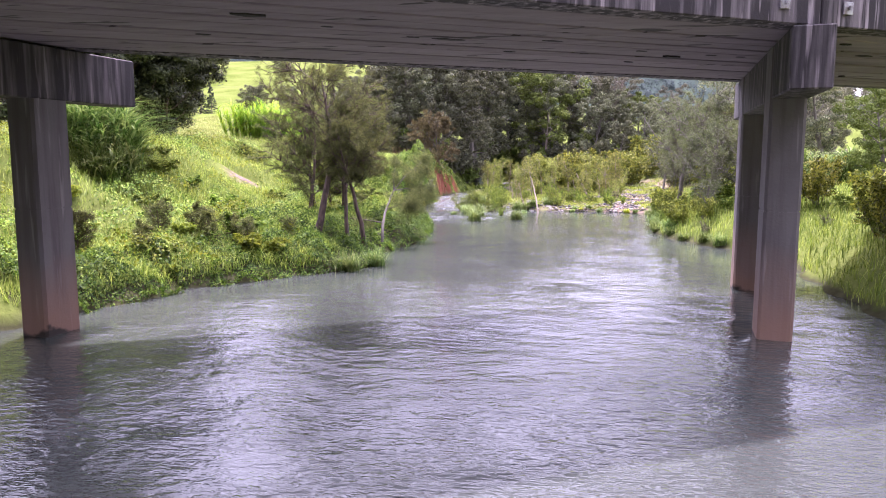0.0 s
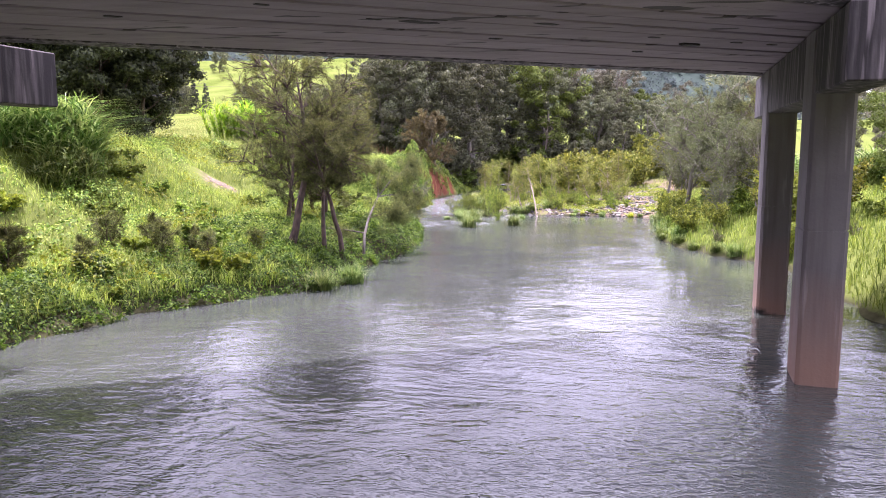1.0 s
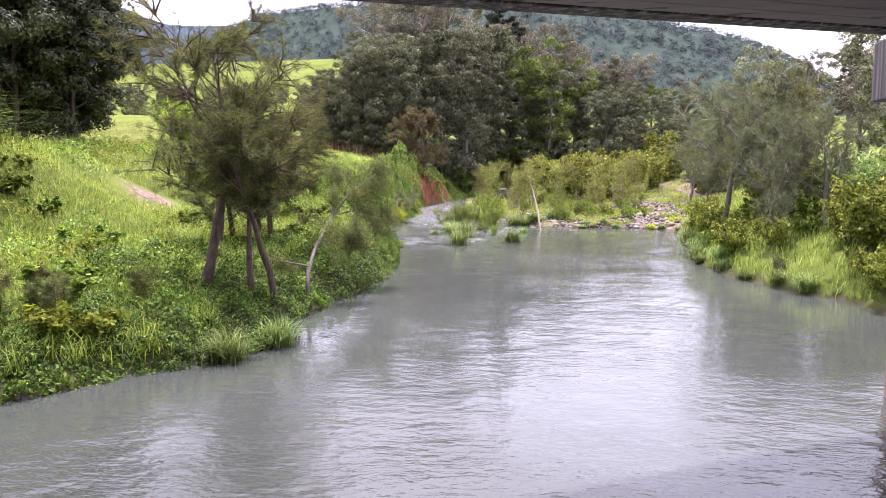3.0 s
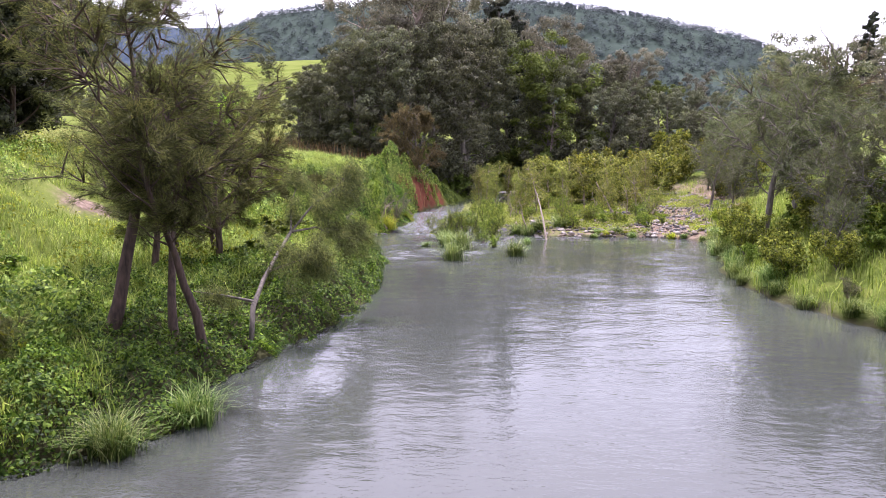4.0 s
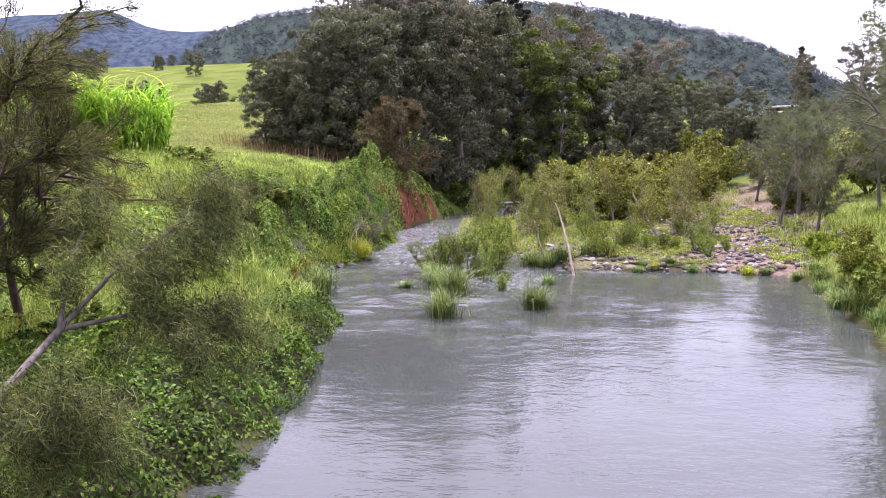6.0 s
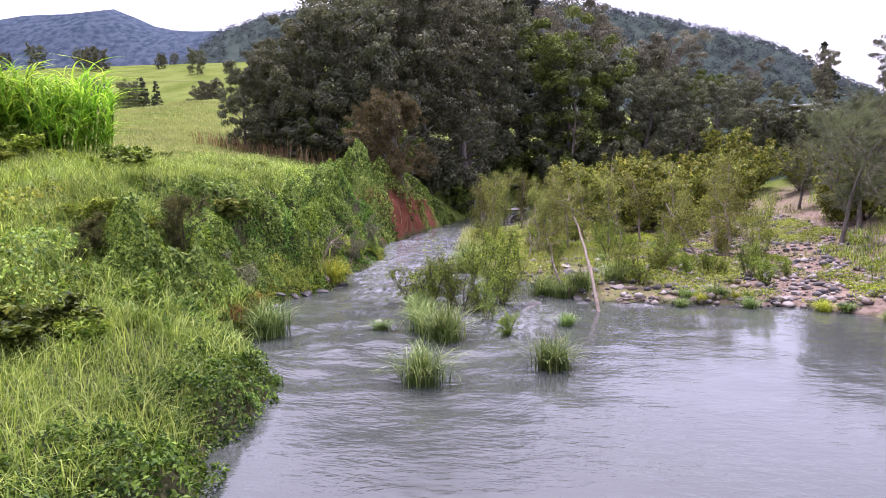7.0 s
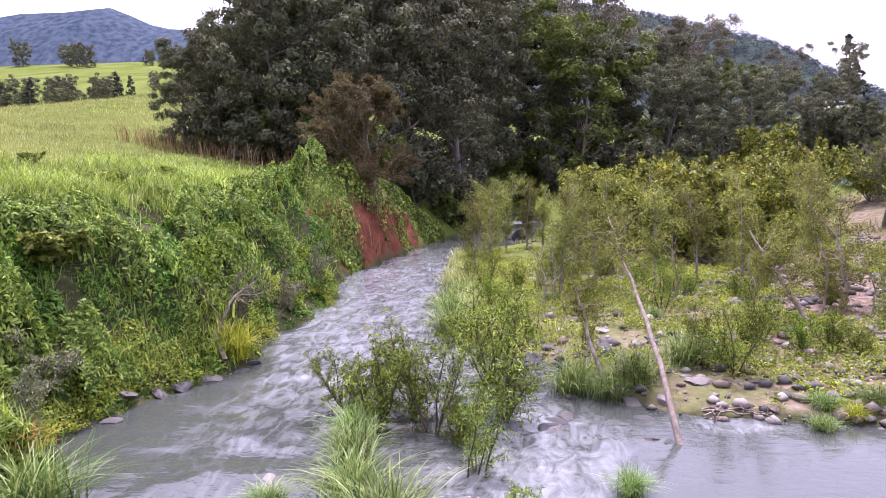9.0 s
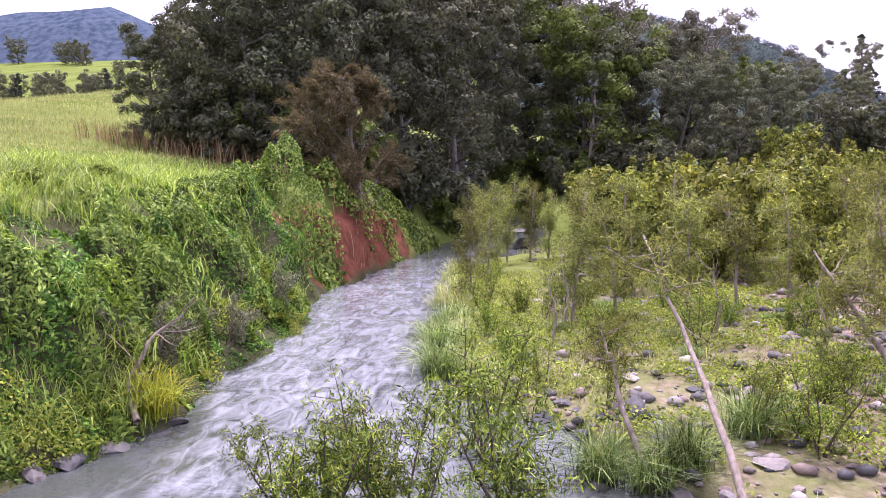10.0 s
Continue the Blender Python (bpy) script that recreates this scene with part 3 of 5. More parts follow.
def box_mesh(name, a, b, mat, bevel=0.02, segments=1):
    """A bevelled box between two corners."""
    bm = bmesh.new()
    bmesh.ops.create_cube(bm, size=1)
    a, b = Vector(a), Vector(b)
    for v in bm.verts:
        v.co = Vector((a[i] + (b[i] - a[i]) * (v.co[i] + 0.5) for i in range(3)))
    if bevel:
        bmesh.ops.bevel(bm, geom=bm.edges[:], offset=bevel, segments=segments, affect="EDGES", clamp_overlap=True)
    me = bpy.data.meshes.new(name)
    bm.to_mesh(me)
    bm.free()
    me.materials.append(mat)
    return me


bridge = thing("road_bridge", "weathered concrete road bridge on twin column piers", "bridge", kind="structure")


def prism_mesh(name, outline, z0, z1, mat):
    """An upright prism on a plan outline."""
    n = len(outline)
    o = np.array(outline)
    v = np.concatenate([np.c_[o, np.full(n, z0)], np.c_[o, np.full(n, z1)]])
    bm = bmesh.new()
    vs = [bm.verts.new(p) for p in v]
    bm.faces.new(vs[:n][::-1])
    bm.faces.new(vs[n:])
    for i in range(n):
        j = (i + 1) % n
        bm.faces.new((vs[i], vs[j], vs[n + j], vs[n + i]))
    bmesh.ops.recalc_face_normals(bm, faces=bm.faces[:])
    me = bpy.data.meshes.new(name)
    bm.to_mesh(me)
    bm.free()
    me.materials.append(mat)
    return me


def column_outline(w, d, c):
    return [(-w / 2 + c, -d / 2), (w / 2 - c, -d / 2), (w / 2, -d / 2 + c), (w / 2, d / 2 - c), (w / 2 - c, d / 2), (-w / 2 + c, d / 2), (-w / 2, d / 2 - c), (-w / 2, -d / 2 + c)]


def crosshead_mesh(length=11.5, w=0.70, low=CAP_LOW, top=SOFFIT - 0.03):
    """The crosshead beam, between its two ends."""
    prof = [(0, top), (0, low), (-length, low), (-length, top)]
    bm = bmesh.new()
    sides = [[bm.verts.new((sx * w / 2, y, z)) for y, z in prof] for sx in (-1, 1)]
    bm.faces.new(sides[0])
    bm.faces.new(sides[1][::-1])
    for i in range(len(prof)):
        j = (i + 1) % len(prof)
        bm.faces.new((sides[0][i], sides[1][i], sides[1][j], sides[0][j]))
    bmesh.ops.recalc_face_normals(bm, faces=bm.faces[:])
    bmesh.ops.bevel(bm, geom=bm.edges[:], offset=0.025, segments=1, affect="EDGES")
    me = bpy.data.meshes.new("crosshead")
    bm.to_mesh(me)
    bm.free()
    me.materials.append(M_CAP)
    return me


ME_CAP = crosshead_mesh()
ME_LOW = prism_mesh("column", column_outline(0.70, 0.97, 0.06), -1.4, 2.72, M_COLUMN)
ME_HIGH = prism_mesh("column", column_outline(0.70, 0.97, 0.06), 2.755, SOFFIT - 0.06, M_COLUMN)
ME_CORE = prism_mesh("column", column_outline(0.67, 0.94, 0.06), 2.67, 2.79, M_COLUMN)
for k in range(-1, 3):
    end = BENT_FAR + SPAN * k
    cap = part("crosshead", ME_CAP, bridge, "stained concrete crosshead beam")
    cap.matrix_basis = pose(end[0], end[1], 0, 0, 0, -math.degrees(BENT))
    for back in (2.60, 8.73):
        c = end - U * back - V * 0.025
        for me in (ME_LOW, ME_HIGH, ME_CORE):
            col = part("column", me, bridge, "square concrete column with chamfered corners")
            col.matrix_basis = pose(c[0], c[1], 0, 0, 0, -math.degrees(BENT))

unit_w = WIDTH / UNITS
for k in range(-2, 2):
    for i in range(UNITS):
        lat = -(i + 0.5) * unit_w                    # across the deck, from the far edge
        p0 = FAR_EDGE + N_DECK * lat
        ends = []
        for kk in (k, k + 1):
            b = BENT_FAR - SPAN * kk
            a = np.array([[E_DECK[0], -U[0]], [E_DECK[1], -U[1]]])
            ends.append(np.linalg.solve(a, b - p0)[0])
        edge = i in (0, UNITS - 1)
        lift = R.uniform(-0.02, 0.02)
        me = box_mesh("deck_unit", (ends[0] + 0.015, -unit_w / 2 + 0.018, SOFFIT + lift), (ends[1] - 0.015, unit_w / 2 - 0.018, SOFFIT + 0.78), M_EDGE if edge else M_SOFFIT, 0.018)
        ob = part("deck_unit", me, bridge)
        ob.matrix_basis = pose(p0[0], p0[1], 0, 0, 0, DECK_TURN)
mid = FAR_EDGE - N_DECK * WIDTH / 2
top = part("road_slab", box_mesh("road_slab", (-60, -WIDTH / 2 + 0.05, SOFFIT + 0.785), (60, WIDTH / 2 - 0.05, SOFFIT + 0.95), M_EDGE), bridge)
top.matrix_basis = pose(mid[0], mid[1], 0, 0, 0, DECK_TURN)
for side in (-1, 1):
    kerb = part("kerb", box_mesh("kerb", (-60, -0.2, SOFFIT + 0.955), (60, 0.2, SOFFIT + 1.25), M_EDGE, 0.03), bridge)
    kp = mid + N_DECK * side * (WIDTH / 2 - 0.25)
    kerb.matrix_basis = pose(kp[0], kp[1], 0, 0, 0, DECK_TURN)
# steel anchor plates on the near face of the deck
ME_PLATE = box_mesh("anchor_plate", (-0.11, -0.03, -0.11), (0.11, 0.0, 0.11), M_STEEL, 0.01)
ME_BOLT = box_mesh("bolt", (-0.035, -0.085, -0.035), (0.035, -0.03, 0.035), M_STEEL, 0.012, 2)
near0 = FAR_EDGE - N_DECK * (WIDTH + 0.002)
s_bent = np.linalg.solve(np.array([[E_DECK[0], -U[0]], [E_DECK[1], -U[1]]]), BENT_FAR - near0)[0]
for s in (s_bent - 0.65, s_bent + 0.8):
    q = near0 + E_DECK * s
    pl = part("anchor_plate", ME_PLATE, bridge, "rusty steel anchor plate")
    pl.matrix_basis = pose(q[0], q[1], SOFFIT + 0.33, 0, 0, DECK_TURN)
    part("bolt", ME_BOLT, pl)

# dark broken patches in the underside of the deck
M_SPALL = concrete_material("spalled_concrete", (0.035, 0.03, 0.027), (0.015, 0.012, 0.011))


def spall_mesh(seed, length):
    """A shallow ragged patch, long along the deck."""
    r = np.random.default_rng(seed)
    n = 14
    a = np.arange(n) / n * 2 * np.pi
    rad = r.uniform(0.6, 1.0, n)
    return prism_mesh("spall", np.c_[np.cos(a) * rad * length / 2, np.sin(a) * rad * min(0.11, 0.035 + length * 0.12)], -0.026, 0.01, M_SPALL)


SPALLS = [(-2.12, -0.88, 0.23), (-0.49, -2.61, 0.55), (1.8, -0.24, 0.17), (2.47, 0.11, 0.6), (4.26, 0.97, 0.36), (3.52, 2.12, 0.22), (7.0, 3.76, 0.45), (6.32, 2.43, 0.2), (0.51, -1.56, 0.14), (7.84, 3.53, 0.24), (8.61, 3.85, 0.23), (6.24, 4.36, 0.17), (11.39, 3.93, 0.36), (10.4, 1.81, 0.14), (12.76, 8.3, 0.22)]
for i, (x, y, length) in enumerate(SPALLS):
    lat = (np.array([x, y]) - FAR_EDGE) @ N_DECK
    q = np.array([x, y]) + N_DECK * ((math.floor(lat / unit_w) + 0.5) * unit_w - lat)
    sp = part("spall", spall_mesh(800 + i, 1.4 * max(0.22, length)), bridge, "dark spalled patch")
    sp.matrix_basis = pose(q[0], q[1], SOFFIT, 0, 0, DECK_TURN)

# ---------------------------------------------------------------- trees
def branch_line(start, direction, length, bend, rng, n=5, up=0.0):
    pts, d = [np.array(start, float)], unit(np.array(direction, float))
    for _ in range(n):
        d = unit(d + rng.normal(size=3) * bend + np.array([0, 0, up]))
        pts.append(pts[-1] + d * length / n)
    return np.array(pts)


def tree_mesh(kind, seed, height, crown, leaf_mat, bark, dense=1.0, low=0.25, size=0.30, lean=(0, 0)):
    """Trunk and crown meshes of one tree. kind: broad, gum, pine, casuarina."""
    rng = np.random.default_rng(seed)
    wood, limb, leaf = Buf(), Buf(), Buf()
    trunk = branch_line((0, 0, -0.3), (lean[0], lean[1], 1), height * (0.95 if kind == "pine" else 0.8), 0.05 if kind == "pine" else 0.10, rng, 8, 0.08)
    r0 = height * (0.018 if kind == "casuarina" else 0.022)
    tube(wood, trunk, np.linspace(r0, r0 * 0.2, len(trunk)) * np.array([1.25] + [1.0] * (len(trunk) - 1)), 8)
    count = {"broad": 22, "gum": 18, "pine": 46, "casuarina": 25}[kind]
    tips = []
    for i in range(count):
        f = low + (1 - low) * (i + rng.uniform(0, 1)) / count
        x = f * (len(trunk) - 1)
        a = trunk[int(x)] * (1 - x % 1) + trunk[min(int(x) + 1, len(trunk) - 1)] * (x % 1)
        az = i * 2.4 + rng.uniform(-0.5, 0.5)
        t = (f - low) / (1 - low)
        if kind == "pine":
            reach, rise = crown * (1.05 - t) + 0.2, 0.05
        elif kind == "casuarina":
            reach, rise = crown * (0.35 + 0.9 * math.sin(math.pi * min(1, t * 0.75 + 0.2))), 0.75
        elif kind == "gum":
            reach, rise = crown * (0.45 + 0.7 * t), 0.8
        else:
            reach, rise = crown * (0.6 + 0.55 * math.sin(math.pi * (0.15 + 0.7 * t))), 0.35 + 0.5 * t
        reach *= rng.uniform(0.45, 1.4) if kind == "casuarina" else rng.uniform(0.7, 1.15)
        br = branch_line(a, (math.cos(az), math.sin(az), rise), reach, 0.16, rng, 5, 0.06 if kind != "pine" else -0.01)
        tube(limb, br, np.linspace(r0 * (0.2 if kind == "casuarina" else 0.32) * (1.1 - 0.6 * t), 0.009, len(br)), 4)
        tips += [(br[j], br[j] - br[j - 1]) for j in {"casuarina": (5,), "pine": (2, 3, 4, 5)}.get(kind, (3, 5))]
        leafy = kind != "casuarina" or rng.uniform() < 0.64
        for _ in range(12 if kind == "casuarina" else 3):
            j = rng.integers(2, 6) if kind == "casuarina" else rng.integers(2, 5)
            tw = branch_line(br[j], unit(rng.normal(size=3)) + np.array([math.cos(az), math.sin(az), rise]) * 0.8, reach * 0.4, 0.25, rng, 3, 0.03)
            if not leafy:
                break
            if kind != "casuarina":
                tips.append((tw[3], tw[3] - tw[2]))
                continue
            tube(limb, tw, np.linspace(0.03, 0.008, len(tw)) * min(1, height / 6), 3)
            tips += [(tw[k], tw[k] - tw[k - 1]) for k in (1, 2, 3)]
    cen = np.array([c for c, _ in tips])
    per = int(dense * {"broad": 84, "gum": 70, "pine": 24, "casuarina": 24}[kind])
    c = np.repeat(cen, per, 0)
    n = len(c)
    if kind == "casuarina":
        # long drooping needles in soft sprays
        way = np.repeat(unit(np.array([d for _, d in tips])), per, 0)
        ax = unit(rng.normal(size=(n, 3)) * 0.42 + np.array([0, 0, -0.2]) + way)
        ln = rng.uniform(0.10, 0.26, n) * min(1.0, 0.35 + height / 8)
        slivers(leaf, c + rng.normal(size=(n, 3)) * 0.06 * min(1.0, 0.35 + height / 8) + ax * (ln * 0.45)[:, None], ax, ln, np.full(n, size), rng)
    else:
        # each twig end carries a clump of leaves, thickest on its upper skin
        out = unit(rng.normal(size=(n, 3)) + np.array([0, 0, 0.35]))
        rad = np.repeat(crown * rng.uniform(0.12, 0.24, len(cen)) * (0.5 if kind == "pine" else 1.0), per) * rng.uniform(0.45, 1.1, n)
        shell_leaves(leaf, c + out * rad[:, None] * np.array([1, 1, 0.72]), out, size * rng.uniform(0.7, 1.4, n), size * rng.uniform(0.5, 0.9, n), rng, 0.28)
    return wood.mesh("trunk", bark, True), leaf.mesh("crown", leaf_mat), limb.mesh("limb", bark, True)


def place_tree(name, meshes, x, y, scale=1.0, turn=0.0, label="", group="", z=None, squash=1.0):
    if z is None:
        z = float(land(x, y)[0])
    t = thing(name, label, "tree", group, at=pose(x, y, z - 0.05, 0, 0, turn))
    t.scale = (scale, scale, scale * squash)
    part("trunk", meshes[0], t)
    part("crown", meshes[1], t)
    tagged(part("limb", meshes[2], t), kind="stuff")
    return t


FOREST = [
    tree_mesh("broad", 11, 13, 4.2, M_DARK, M_GREY, 1.8, 0.10, 0.22),
    tree_mesh("broad", 12, 12, 3.8, M_DARK, M_GREY, 1.8, 0.08, 0.22),
    tree_mesh("broad", 13, 11, 3.6, M_LIME, M_GREY, 2.0, 0.12, 0.19),
    tree_mesh("gum", 14, 17, 4.0, M_GUM, M_PALE, 1.9, 0.35, 0.19),
    tree_mesh("gum", 15, 15, 3.8, M_GUM, M_GREY, 1.9, 0.2, 0.19),
    tree_mesh("pine", 16, 21, 3.6, M_PINE, M_GREY, 1.9, 0.12, 0.24),
]
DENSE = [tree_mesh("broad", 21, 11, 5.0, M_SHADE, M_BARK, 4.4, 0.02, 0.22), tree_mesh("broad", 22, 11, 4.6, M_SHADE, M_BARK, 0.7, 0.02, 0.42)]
BANK_TREES = [tree_mesh("broad", 26, 6.5, 2.1, M_LIME, M_GREY, 1.8, 0.1, 0.11), tree_mesh("gum", 27, 9.0, 2.6, M_OLIVE, M_GREY, 2.4, 0.2, 0.12)]
FAR_TREES = [tree_mesh("broad", 23, 11, 4.8, M_DARK, M_BARK, 0.8, 0.02, 0.38), tree_mesh("gum", 24, 15, 4.0, M_GUM, M_GREY, 1.6, 0.2, 0.24), tree_mesh("pine", 25, 20, 3.8, M_PINE, M_GREY, 1.3, 0.1, 0.42)]
CASUARINA = [tree_mesh("casuarina", 31, 8.8, 2.1, M_NEEDLE, M_BARK, 2.0, 0.46, 0.011, (0.36, 0.10)), tree_mesh("casuarina", 32, 6.2, 1.4, M_NEEDLE, M_BARK, 1.9, 0.52, 0.011, (-0.05, 0.08)),
             tree_mesh("casuarina", 33, 7.0, 1.7, M_WILLOWY, M_GREY, 0.95, 0.28, 0.015), tree_mesh("casuarina", 36, 6.3, 1.75, M_NEEDLE, M_BARK, 3.0, 0.2, 0.011)]
RUSSET = tree_mesh("casuarina", 41, 6.0, 1.5, M_RUSSET, M_GREY, 4.0, 0.04, 0.022)

# the wood behind the gravel bar: x, y, which, scale
WOOD = [(-16.6, 62.3, 1, .52), (-15.6, 65.5, 0, .62), (-17.2, 67.5, 1, .6), (-14.2, 61.6, 1, .6), (-13.0, 62.5, 0, .68), (-10.6, 61, 1, .75), (-9.0, 63.5, 0, .8), (-12, 66.5, 1, .85), (-8, 66, 1, .95), (-5.5, 69, 0, .95), (-10, 71, 3, 1.15), (-11.5, 73, 3, 1.1),
        (-14.6, 70, 0, .85), (-7, 75, 4, 1.15), (-3.5, 76, 0, 1.0), (-3, 87, 0, 1.1), (-4, 82, 1, 1.2), (-9, 82, 3, 1.3), (-1.6, 96, 5, 1.25), (0.6, 95, 1, 1.15),
        (3.5, 94, 5, .92), (5, 86, 0, .95), (7.4, 86, 2, 1.35), (8.5, 92, 3, 1.1), (10.5, 88, 1, .95), (12.5, 92, 4, 1.05), (11.5, 84, 0, .8), (14.5, 88, 0, .85),
        (15, 94, 3, .95), (17.5, 90, 2, .95), (18, 84, 1, .75), (20.5, 88, 0, .8), (22, 92, 4, .85), (24, 87, 1, .72),
        (21, 80, 0, .6), (14, 79, 1, .6), (24.5, 80, 1, .55), (-6, 90, 4, 1.2), (4, 104, 3, 1.3), (10, 104, 4, 1.2), (17, 104, 3, .95), (-12.5, 82, 4, 1.1)]
KIND = {0: "dark leafy forest tree with dense crown", 1: "dark leafy forest tree with dense crown", 2: "bright green leafy tree at the forest edge",
        3: "tall pale-trunked gum tree with open crown", 4: "grey-green gum tree with open crown", 5: "tall dark conical pine above the forest"}
for x, y, k, s in WOOD:
    s = s * (0.66 if x > 19 else 0.86 if x > 11 else 0.9 if x < -11 else 1.1 if x < 3 else 1.0)
    place_tree("pine_tree" if k == 5 else "gum_tree" if k in (3, 4) else "forest_tree", FOREST[k], x, y, s, R.uniform(0, 360), KIND[k], "trees of the riverside wood")

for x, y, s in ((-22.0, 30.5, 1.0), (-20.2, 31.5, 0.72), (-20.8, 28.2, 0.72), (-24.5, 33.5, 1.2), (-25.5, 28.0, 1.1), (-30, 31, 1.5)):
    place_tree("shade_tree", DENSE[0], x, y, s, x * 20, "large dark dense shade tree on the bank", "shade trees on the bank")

# unseen trees added round the bridge to block skylight and darken reflections
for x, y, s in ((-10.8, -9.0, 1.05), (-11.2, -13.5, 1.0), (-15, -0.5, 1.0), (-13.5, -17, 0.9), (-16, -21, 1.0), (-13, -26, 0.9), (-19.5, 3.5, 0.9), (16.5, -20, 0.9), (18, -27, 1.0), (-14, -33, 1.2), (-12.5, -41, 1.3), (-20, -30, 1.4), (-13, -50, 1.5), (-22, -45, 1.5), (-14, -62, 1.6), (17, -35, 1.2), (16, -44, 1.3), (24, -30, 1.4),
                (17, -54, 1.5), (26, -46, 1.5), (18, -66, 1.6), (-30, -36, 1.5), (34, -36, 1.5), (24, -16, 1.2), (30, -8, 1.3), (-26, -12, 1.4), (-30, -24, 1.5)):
    place_tree("shade_tree", DENSE[1], x, y, s, x * 30, "dark dense tree added out of view to block skylight", "riverside trees downstream", squash=1.5)
place_tree("casuarina_tree", CASUARINA[0], -4.4, 13.3, 0.95, 10, "slender river casuarina with reddish bare trunk", "casuarinas on the bank", squash=0.98)
place_tree("casuarina_tree", CASUARINA[1], -3.15, 13.6, 0.9, 80, "small river casuarina at the water's edge", "casuarinas on the bank")
place_tree("casuarina_tree", CASUARINA[1], -2.5, 13.4, 0.95, 200, "small river casuarina at the water's edge", "casuarinas on the bank")
place_tree("casuarina_tree", CASUARINA[2], 11.95, 28.0, 1.1, 30, "bushy grey-green casuarina on the shore", "casuarinas on the far shore")
place_tree("casuarina_tree", CASUARINA[2], 13.1, 25.4, 0.8, 130, "bushy grey-green casuarina on the shore", "casuarinas on the far shore")
place_tree("casuarina_tree", CASUARINA[2], 12.0, 21.8, 0.33, 60, "small bushy casuarina on the shore", "casuarinas on the far shore")
place_tree("casuarina_tree", CASUARINA[3], -5.0, 19.7, 1.0, 150, "dense young river casuarina on the bank", "casuarinas on the bank")
place_tree("casuarina_tree", CASUARINA[3], -6.2, 18.4, 0.95, 260, "dense young river casuarina on the bank", "casuarinas on the bank")
place_tree("casuarina_tree", CASUARINA[3], -6.3, 22.4, 0.8, 40, "dense young river casuarina on the bank", "casuarinas on the bank")
place_tree("casuarina_tree", CASUARINA[3], -6.6, 20.6, 0.95, 20, "dense young river casuarina on the bank", "casuarinas on the bank")
place_tree("casuarina_tree", CASUARINA[2], 14.2, 31.5, 0.9, 230, "bushy grey-green casuarina on the shore", "casuarinas on the far shore")
place_tree("casuarina_tree", CASUARINA[0], 15.5, 36, 0.8, 300, "bushy grey-green casuarina on the shore", "casuarinas on the far shore")
for i, (x, y, s) in enumerate(((14.2, 41.5, .6), (14.0, 45.5, .8), (16.0, 49.0, .85), (17.5, 53.5, .9), (19.5, 58, .95), (16.8, 59, .7), (22, 64, 1.0), (18.5, 46, .8), (21, 51, .9), (24, 58, 1.0), (17.0, 40.5, .8))):
    place_tree("casuarina_tree", CASUARINA[2], x, y, s, i * 77, "bushy grey-green casuarina beside the gravel track", "casuarinas on the far shore")
for i, (x, y, k, s) in enumerate(((19.0, 40, 1, 1.0), (22.5, 36, 1, .95), (24, 30, 0, .9), (20.5, 23, 0, .8), (26, 24, 1, .9), (29, 20, 1, 1.0))):
    place_tree("bank_tree", BANK_TREES[k], x, y, s, i * 70, "grey-green leafy tree on the far bank", "trees of the far bank")
place_tree("russet_tree", RUSSET, -5.3, 58.0, 1.2, 0, "russet-brown young tree on the red earth bank", "")

# ---------------------------------------------------------------- grass and creepers on the banks
def scatter(n, x0, x1, y0, y1, rng):
    return rng.uniform(x0, x1, n), rng.uniform(y0, y1, n)


def grass_stuff(name, label, mat, x, y, h, bend, width, rng, segs=2):
    buf = Buf()
    z = land(x, y)[0]
    blades(buf, np.stack([x, y, z - 0.02], 1), h, bend, width, rng, segs)
    return tagged(new(name, buf.mesh(name, mat)), label, "grass", kind="stuff")


rng = np.random.default_rng(3)
x, y = scatter(230000, -19, 0, 1, 40, rng)
d = np.interp(y, LY, LX) - x
k = (d > 0.25 + 3.6 * smooth(y, 10, 12.5) * (1 - smooth(y, 20, 24)) * rng.uniform(0.4, 1, len(x))) & (d < 16) & (((x + 11.8) / 1.1) ** 2 + ((y - 24.2) / 1.9) ** 2 > 1) & (rng.uniform(size=len(x)) < np.clip(1.1 - d / 14, 0.25, 1) * np.clip(1.4 - y / 45, 0.4, 1))
x, y, d = x[k], y[k], d[k]
patch = 0.5 + 0.5 * waves(x, y, 1.3, 11)
grass_stuff("bank_grass", "long lush green grass on the sloping bank", M_GRASS, x, y, (0.2 + 0.5 * patch) * rng.uniform(0.5, 1.5, len(x)), rng.uniform(0.3, 1.3, len(x)), rng.uniform(0.009, 0.025, len(x)), rng)
x, y = scatter(120000, -40, -4, 34, 90, rng)
d = np.interp(y, LY, LX) - x
k = (d > 2.5) & (d < 36)
x, y, d = x[k], y[k], d[k]
grass_stuff("meadow_grass", "tall yellow-green seeding grass on the meadow", M_STRAW, x, y, rng.uniform(0.10, 0.38, len(x)) * (0.45 + 0.55 * smooth(d, 4, 14)), rng.uniform(0.1, 0.8, len(x)), rng.uniform(0.010, 0.024, len(x)), rng)
x, y = scatter(50000, 10, 26, 2, 44, rng)
d = x - np.interp(y, RY, RX)
k = (d > 0.1) & (d < 14)
x, y = x[k], y[k]
grass_stuff("bank_grass", "long green grass on the far bank", M_GRASS, x, y, rng.uniform(0.2, 0.65, len(x)), rng.uniform(0.2, 0.9, len(x)), rng.uniform(0.015, 0.035, len(x)), rng)


